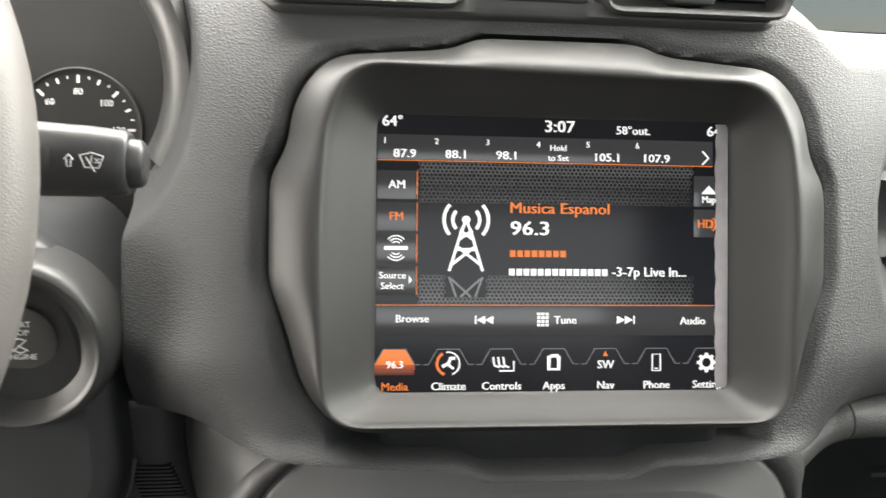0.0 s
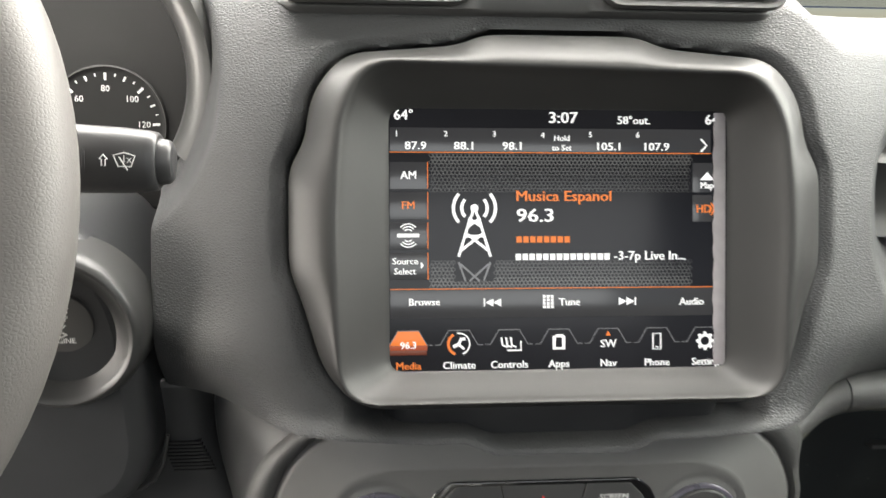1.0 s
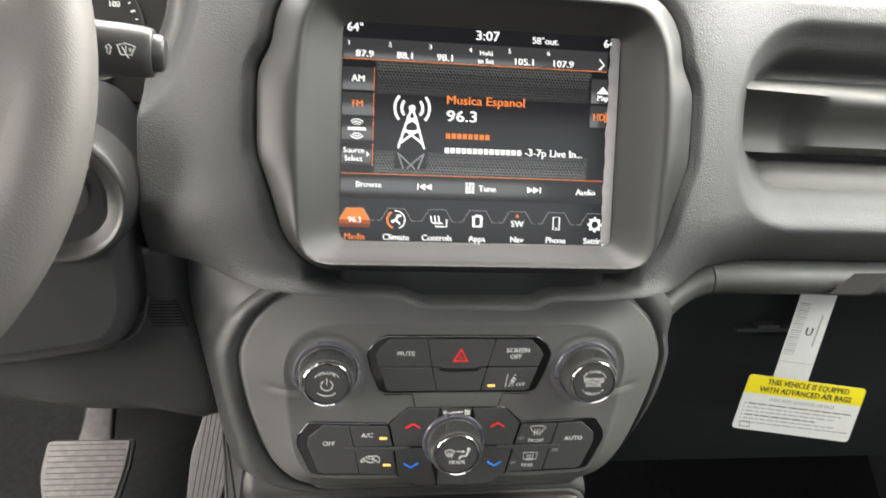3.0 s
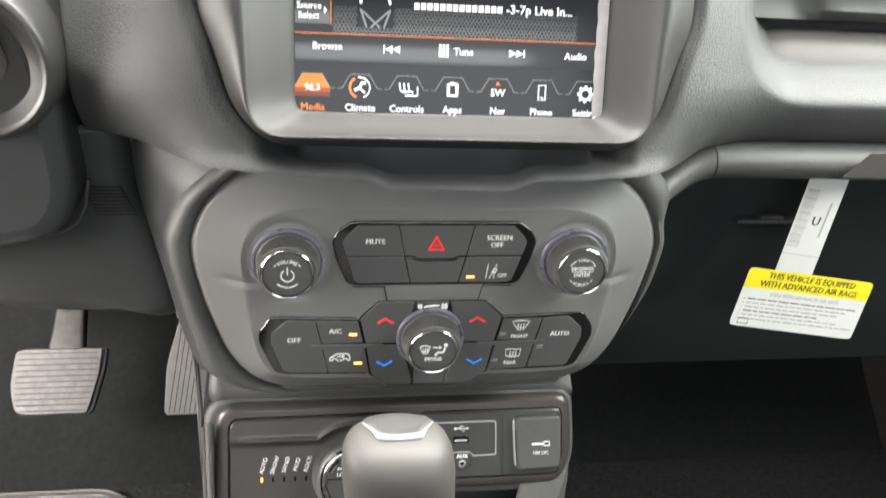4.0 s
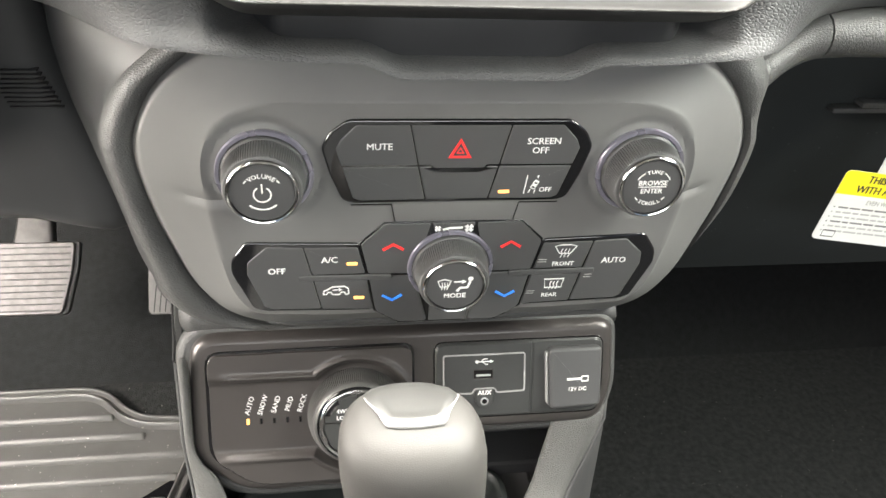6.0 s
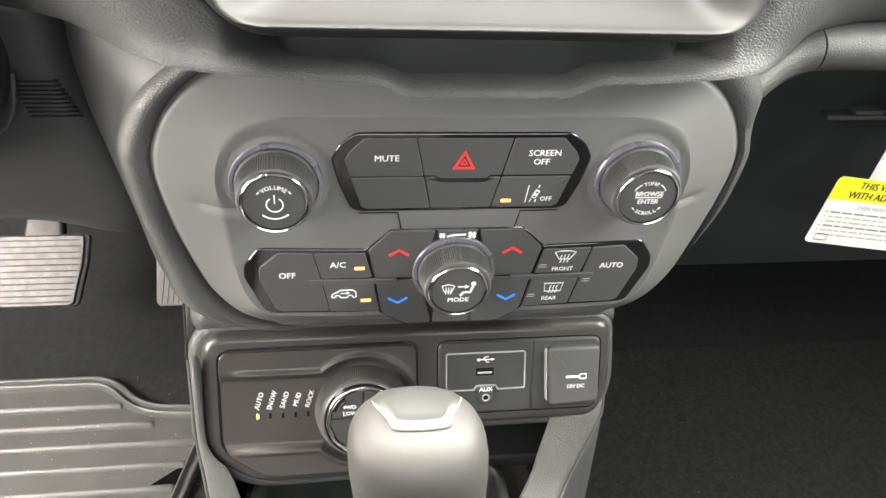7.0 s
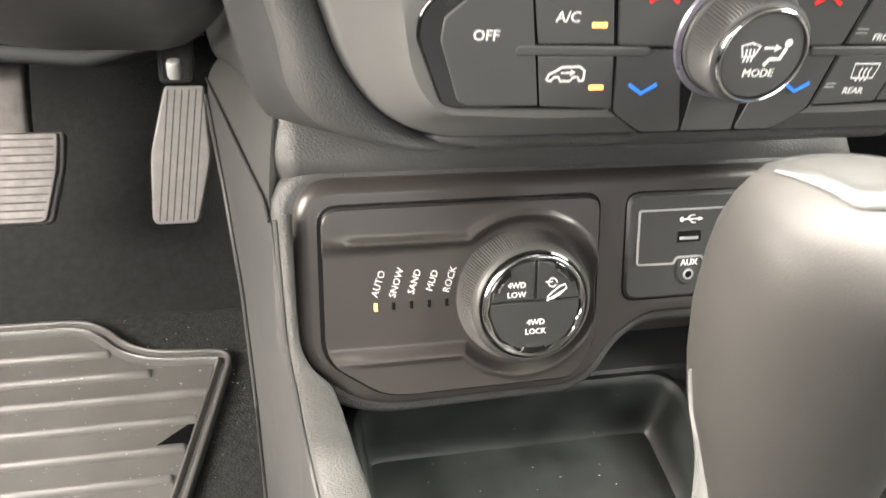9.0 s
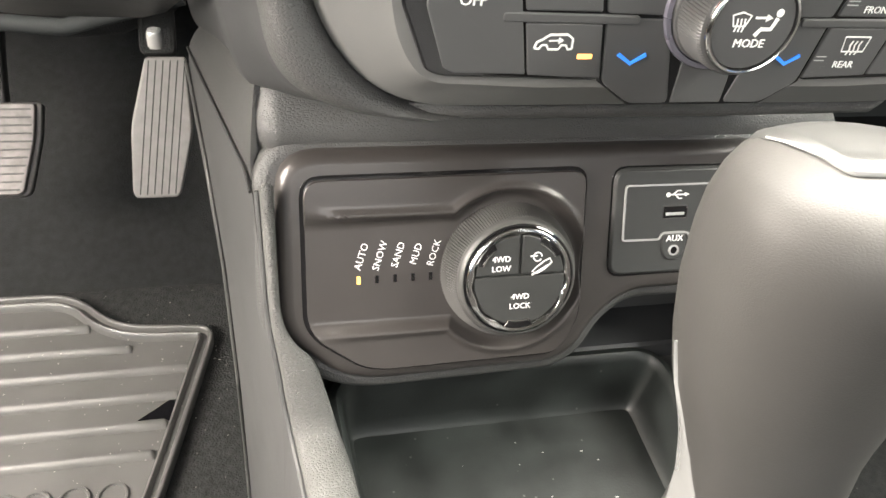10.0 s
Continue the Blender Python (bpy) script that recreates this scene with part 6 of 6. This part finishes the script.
# ------------------------------------------------------------------ steering wheel, column, stalk, cluster
def steering_wheel():
    m = pose(-0.374, -0.095, 0.712) @ Matrix.Rotation(radians(90 - 22), 4, "X")
    ob = thing("steering_wheel", m, "grey leather steering wheel with black gloss spokes", "steering wheel")
    n, k = 96, 18
    loops = []
    for i in range(n):
        a = 2 * math.pi * i / n
        lump = 0.0022 * (math.exp(-((abs(math.degrees(a) - 0 if a < math.pi else 360 - math.degrees(a)) - 22) / 12) ** 2) + math.exp(-((abs(180 - math.degrees(a)) - 22) / 12) ** 2))
        lp = []
        for j in range(k):
            b = 2 * math.pi * j / k
            r = 0.168 + (0.0172 + lump * (1 if math.cos(b) < 0 else 0.2)) * math.cos(b)
            lp.append((r * math.cos(a), r * math.sin(a), 0.0165 * math.sin(b)))
        loops.append(lp)
    bm = bmesh.new()
    rings(bm, loops + [loops[0]], False, False)
    bmesh.ops.remove_doubles(bm, verts=bm.verts, dist=1e-6)
    part("rim", bm, LEATHER, ob, "grey leather rim", sharp=70)
    rim_in = [(52, 151), (46, 147), (40, 141), (34.5, 132), (30.5, 120), (28, 108), (26, 108), (22, 112), (14, 128), (5, 138), (-5, 144), (-18, 147), (-30, 147), (-43, 143), (-53, 137), (-60, 125), (-64, 112), (-70, 106), (-74, 118), (-80, 131), (-88, 141), (-98, 147)]
    for s in (-1, 1):
        # leather that runs from the rim to the insert
        bm, lp = bmesh.new(), []
        for i in range(64):
            v = 52 - 150 * i / 63
            for p, q in zip(rim_in, rim_in[1:]):
                if q[0] <= v <= p[0]:
                    ui = p[1] + (q[1] - p[1]) * (p[0] - v) / (p[0] - q[0])
            uo = math.sqrt(168 * 168 - v * v) + 3
            edge = smooth(52, 44, v) * smooth(-98, -86, v)
            r = [(s * ui, v, -12)]
            for k in range(9):
                w = k / 8
                r.append((s * (ui + (uo - ui) * w), v, -6 + (12 + 8.2 * smooth(0.0, 0.85, w) + 2.0 * smooth(0, 0.12, w)) * (0.35 + 0.65 * edge) - 0.0))
            r.append((s * uo, v, -12))
            lp.append([(x * MM, y * MM, z * MM) for x, y, z in r])
        rings(bm, lp)
        part("spoke", bm, LEATHER, ob, "grey leather spoke", sharp=60)
        p = [(s * 60, 27)] + [(s * (u + 1.5), v) for v, u in rim_in[7:17]] + [(s * 60, -66)]
        sp = part("spoke_insert", plate(rounded(ccw(p), 3), -10, 7.4, 2.0), GLOSS, ob, "piano black spoke insert")
        p = ccw(rounded([(s * 60, 19), (s * 108, 17), (s * 122, 11), (s * 132, 0), (s * 135.5, -12), (s * 131, -20), (s * 124, -23), (s * 60, -23)], [3, 8, 8, 8, 8, 6, 6, 3]))
        part("switch_pad", plate(p, 2, 10.0, 1.8), BUTTONGREY, sp, "grey switch pad")
        part("bright_rim", plate(inset(p, -1.5), 2, 8.4, 0.8), SATIN_DARK, sp)
        part("mark_line", stroke([(s * 108, -6), (s * 126, -17)], 0.5, 9.6, 10.2), GLOSS, sp)
        part("mark_line", stroke([(s * 108, 16), (s * 112, 11)], 0.5, 9.6, 10.2), GLOSS, sp)
        lettering("writing", "RES", 3.0, s * 120, -4, 10.1, FAINT, sp)
        p = ccw(rounded([(s * 60, -29), (s * 131, -29), (s * 137, -33), (s * 137, -44), (s * 128, -53), (s * 60, -55)], [3, 5, 5, 8, 8, 3]))
        part("switch_pad", plate(p, 2, 9.6, 1.5), BUTTONGREY, sp, "grey switch pad")
        part("cruise_light", plate([(s * 131.2, 6.0), (s * 132.6, 3.8), (s * 133.5, 4.4), (s * 132.1, 6.6)], 6, 7.7, 0.05), UI_ORANGE, sp)
    part("hub", lathe([(72, -30), (74, -6), (68, 6), (50, 14), (20, 18), (1, 18)], 48), LEATHER, ob)


steering_wheel()


def column():
    ob = thing("steering_column", ORIGIN, "black steering column shroud with push start button", "steering column")
    bm, lp = bmesh.new(), []
    prof = rounded([(-0.54, 0.690), (-0.240, 0.682), (-0.213, 0.640), (-0.2095, 0.548), (-0.225, 0.520), (-0.30, 0.506), (-0.54, 0.500)], [0.02, 0.02, 0.03, 0.03, 0.03, 0.05, 0.02], 6)
    prof = ccw([(x, z) for x, z in prof])
    for y, d in ((0.16, 0.0), (0.04, 0.0), (0.030, 0.001), (0.024, 0.005), (0.022, 0.012)):
        lp.append([(x, y, z) for x, z in inset(prof, d)])
    rings(bm, lp)
    part("shroud", bm, GLOSS_SOFT, ob, "glossy black shroud", sharp=50)
    part("shroud_lip", tube([(-0.50, 0.046, 0.4995), (-0.300, 0.046, 0.5035), (-0.262, 0.046, 0.5085), (-0.240, 0.046, 0.5135), (-0.226, 0.046, 0.5185), (-0.218, 0.046, 0.5240), (-0.2125, 0.046, 0.534), (-0.2085, 0.046, 0.552)], 0.0013, 8), SATIN_DARK, ob)
    # ignition pod
    c = basis((-0.250, 0.018, 0.628), -4)
    pod = part("ignition_pod", lathe([(45, -20), (44, 0), (42.5, 5), (41, 7), (39.5, 7.6), (38, 7), (36.5, 5), (30, -3), (24, -6.5), (18, -7)], 80), POD, ob, "grey ring round the start button", c, sharp=35)
    part("start_button", lathe([(17.5, -9), (17.5, -4.4), (16.8, -3.4), (15, -3), (1, -2.8)], 56), BUTTONGREY, pod)
    for w, v in (("START", 8.2), ("STOP", 4.0), ("ENGINE", -8.4)):
        lettering("writing", w, 2.9, 0, v, -2.7, WHITE, pod, bold=0.02)
    bm = stroke(arc(0, -2.6, 3.6, 40, 320, 14), 0.7, -3.0, -2.6)
    stroke([(-3.4, -5.6), (3.4, 0.4)], 0.7, -3.0, -2.6, bm=bm), stroke([(3.6, -5.2), (-1, -2.4)], 0.7, -3.0, -2.6, bm=bm)
    part("stop_symbol", bm, WHITE, pod)
    return ob


column()


def stalk():
    m = pose(-0.192, -0.0315, 0.7205) @ Matrix.Rotation(radians(90 - 6), 4, "X") @ Matrix.Rotation(radians(-2), 4, "Z")
    ob = thing("wiper_stalk", m, "black wiper stalk with white wiper symbols", "stalk")
    bm, lp = bmesh.new(), []
    for x, h, d in ((-75, 7, 5), (-40, 9, 7), (-27, 14.2, 8), (-25, 14.4, 9), (0, 13.6, 9.6), (10, 12.8, 9.6), (13, 12.2, 9.2), (14, 11, 8.4)):
        lp.append([(x * MM, h * MM * abs(math.cos(a)) ** 0.82 * (1 if math.cos(a) > 0 else -1), d * MM * abs(math.sin(a)) ** 0.82 * (1 if math.sin(a) > 0 else -1)) for a in [2 * math.pi * i / 32 for i in range(32)]])
    rings(bm, lp)
    part("body", bm, STALK, ob, sharp=45)
    part("grip_ring", lathe([(9.0, -14.6), (9.6, -14.2), (9.6, -13.2), (9.0, -12.8)], 32), STALK, ob, "", Matrix.Rotation(radians(90), 4, "Y") @ Matrix.Diagonal((1.0, 1.40, 1, 1)))
    bm, lp = bmesh.new(), []
    for x, s in ((13.4, 1.0), (15.0, 1.0), (18.0, 0.95), (19.4, 0.80), (19.8, 0.5)):
        lp.append([(x * MM, 9.6 * s * MM * math.cos(a), 7.4 * s * MM * math.sin(a)) for a in [2 * math.pi * i / 32 for i in range(32)]])
    rings(bm, lp)
    part("end_button", bm, STALK, ob)
    sc = lambda q: [(x * 0.74 + 3.0, y * 0.74) for x, y in q]
    bm = stroke(sc([(-6.2, 3.4), (-0.6, 5.0), (5.2, 3.4), (3.0, -2.6), (-3.8, -2.6)]), 0.5, 9.9, 10.3, True)
    stroke(sc([(-3.2, 2.6), (1.2, -4.6)]), 0.5, 9.9, 10.3, bm=bm)
    stroke(sc([(-12.6, -2.6), (-12.6, 1.0), (-13.8, 1.0), (-11.6, 3.6), (-9.4, 1.0), (-10.6, 1.0), (-10.6, -2.6)]), 0.4, 9.9, 10.3, True, bm)
    part("wiper_symbol", bm, WHITE, ob)
    lettering("writing", "1x", 2.9, 3.6, 1.0, 10.2, WHITE, ob)
    lettering("writing", "A", 4.0, -23, -6, 9.4, WHITE, ob)


stalk()


def cluster():
    ob = thing("instrument_cluster", basis((-0.330, 0.140, 0.725), 12), "dark instrument cluster with white dial numbers", "instrument cluster")
    part("housing", plate(rounded([(-180, -60), (150, -60), (150, 90), (-180, 90)], 30), -20, 0, 2), DIAL, ob)
    dial = part("speed_dial", lathe([(36, 0), (37.4, 0), (37.8, 1.2), (37.0, 1.8), (36, 0.8), (34, 0.5), (1, 0.5)], 96), DIAL, ob, "speedometer face", at(72, -8))
    part("dial_rim", stroke(arc(0, 0, 36.8, -25, 205, 60), 0.4, 0.8, 1.8), HANDLE, dial)
    for k in range(25):
        a = radians(90 - 11 * (k - 16))
        r0, r1, w = ((28.5, 33.0, 1.5), (31.2, 33.0, 0.7), (29.8, 33.0, 1.2), (31.2, 33.0, 0.7))[k % 4]
        part("tick", stroke([(r0 * math.cos(a), r0 * math.sin(a)), (r1 * math.cos(a), r1 * math.sin(a))], w, 0.5, 0.8), WHITE, dial)
    for k in range(7):
        a = radians(90 - 44 * (k - 4))
        lettering("writing", str(20 * k), 3.9, 23.2 * math.cos(a), 23.2 * math.sin(a), 0.7, WHITE, dial)
    INFO = material("hazy_display", (0.02, 0.02, 0.025), 0.5, spec=0.15, vary=0.2, vary_scale=40, emit=0.055, emit_colour=(0.8, 0.85, 1.0))
    info = part("info_display", plate(rounded([(-40, -40), (28, -40), (28, 60), (-40, 60)], 6), -1, 1.0, 0.3), INFO, ob)
    for w, u, v in (("RUN", -7, 9), ("P", 20, 4), ("R", 21, 28)):
        lettering("writing", w, 3.0, u, v, 1.2, WHITE, info)
    part("start_symbol", stroke(arc(-22, 8, 7.5, 0, 350, 28), 0.5, 1.0, 1.3, True), WHITE, info)
    return ob


cluster()


# ------------------------------------------------------------------ crumbs and lint
def specks():
    rng = random.Random(11)
    bm = bmesh.new()
    spots = [(rng.uniform(-0.42, -0.23), rng.uniform(0.10, 0.33), 0.0002) for _ in range(110)]
    spots += [(rng.uniform(-0.36, -0.20), rng.uniform(0.34, 0.40), -0.011) for _ in range(25)]
    spots += [(rng.uniform(-0.112, 0.020), rng.uniform(-0.075, 0.010), 0.2272) for _ in range(14)]
    spots += [(rng.uniform(-0.22, -0.185), rng.uniform(0.12, 0.36), -0.011) for _ in range(24)]
    spots += [(rng.uniform(0.16, 0.50), rng.uniform(0.05, 0.34), -0.011) for _ in range(14)]
    for x, y, z in spots:
        r = rng.choice((0.00022, 0.0003, 0.0003, 0.0004, 0.0006))
        ret = bmesh.ops.create_icosphere(bm, subdivisions=1, radius=r)
        bmesh.ops.scale(bm, vec=(rng.uniform(0.8, 2.2), rng.uniform(0.7, 1.4), 0.6), verts=ret["verts"])
        bmesh.ops.translate(bm, vec=(x, y, z), verts=ret["verts"])
    single("dust_specks", bm, LINT, "pale crumbs and lint on mat, carpet and tray", "dust", "stuff")


LINT = material("pale_lint", (0.34, 0.33, 0.31), 0.8, vary=0.2)
specks()
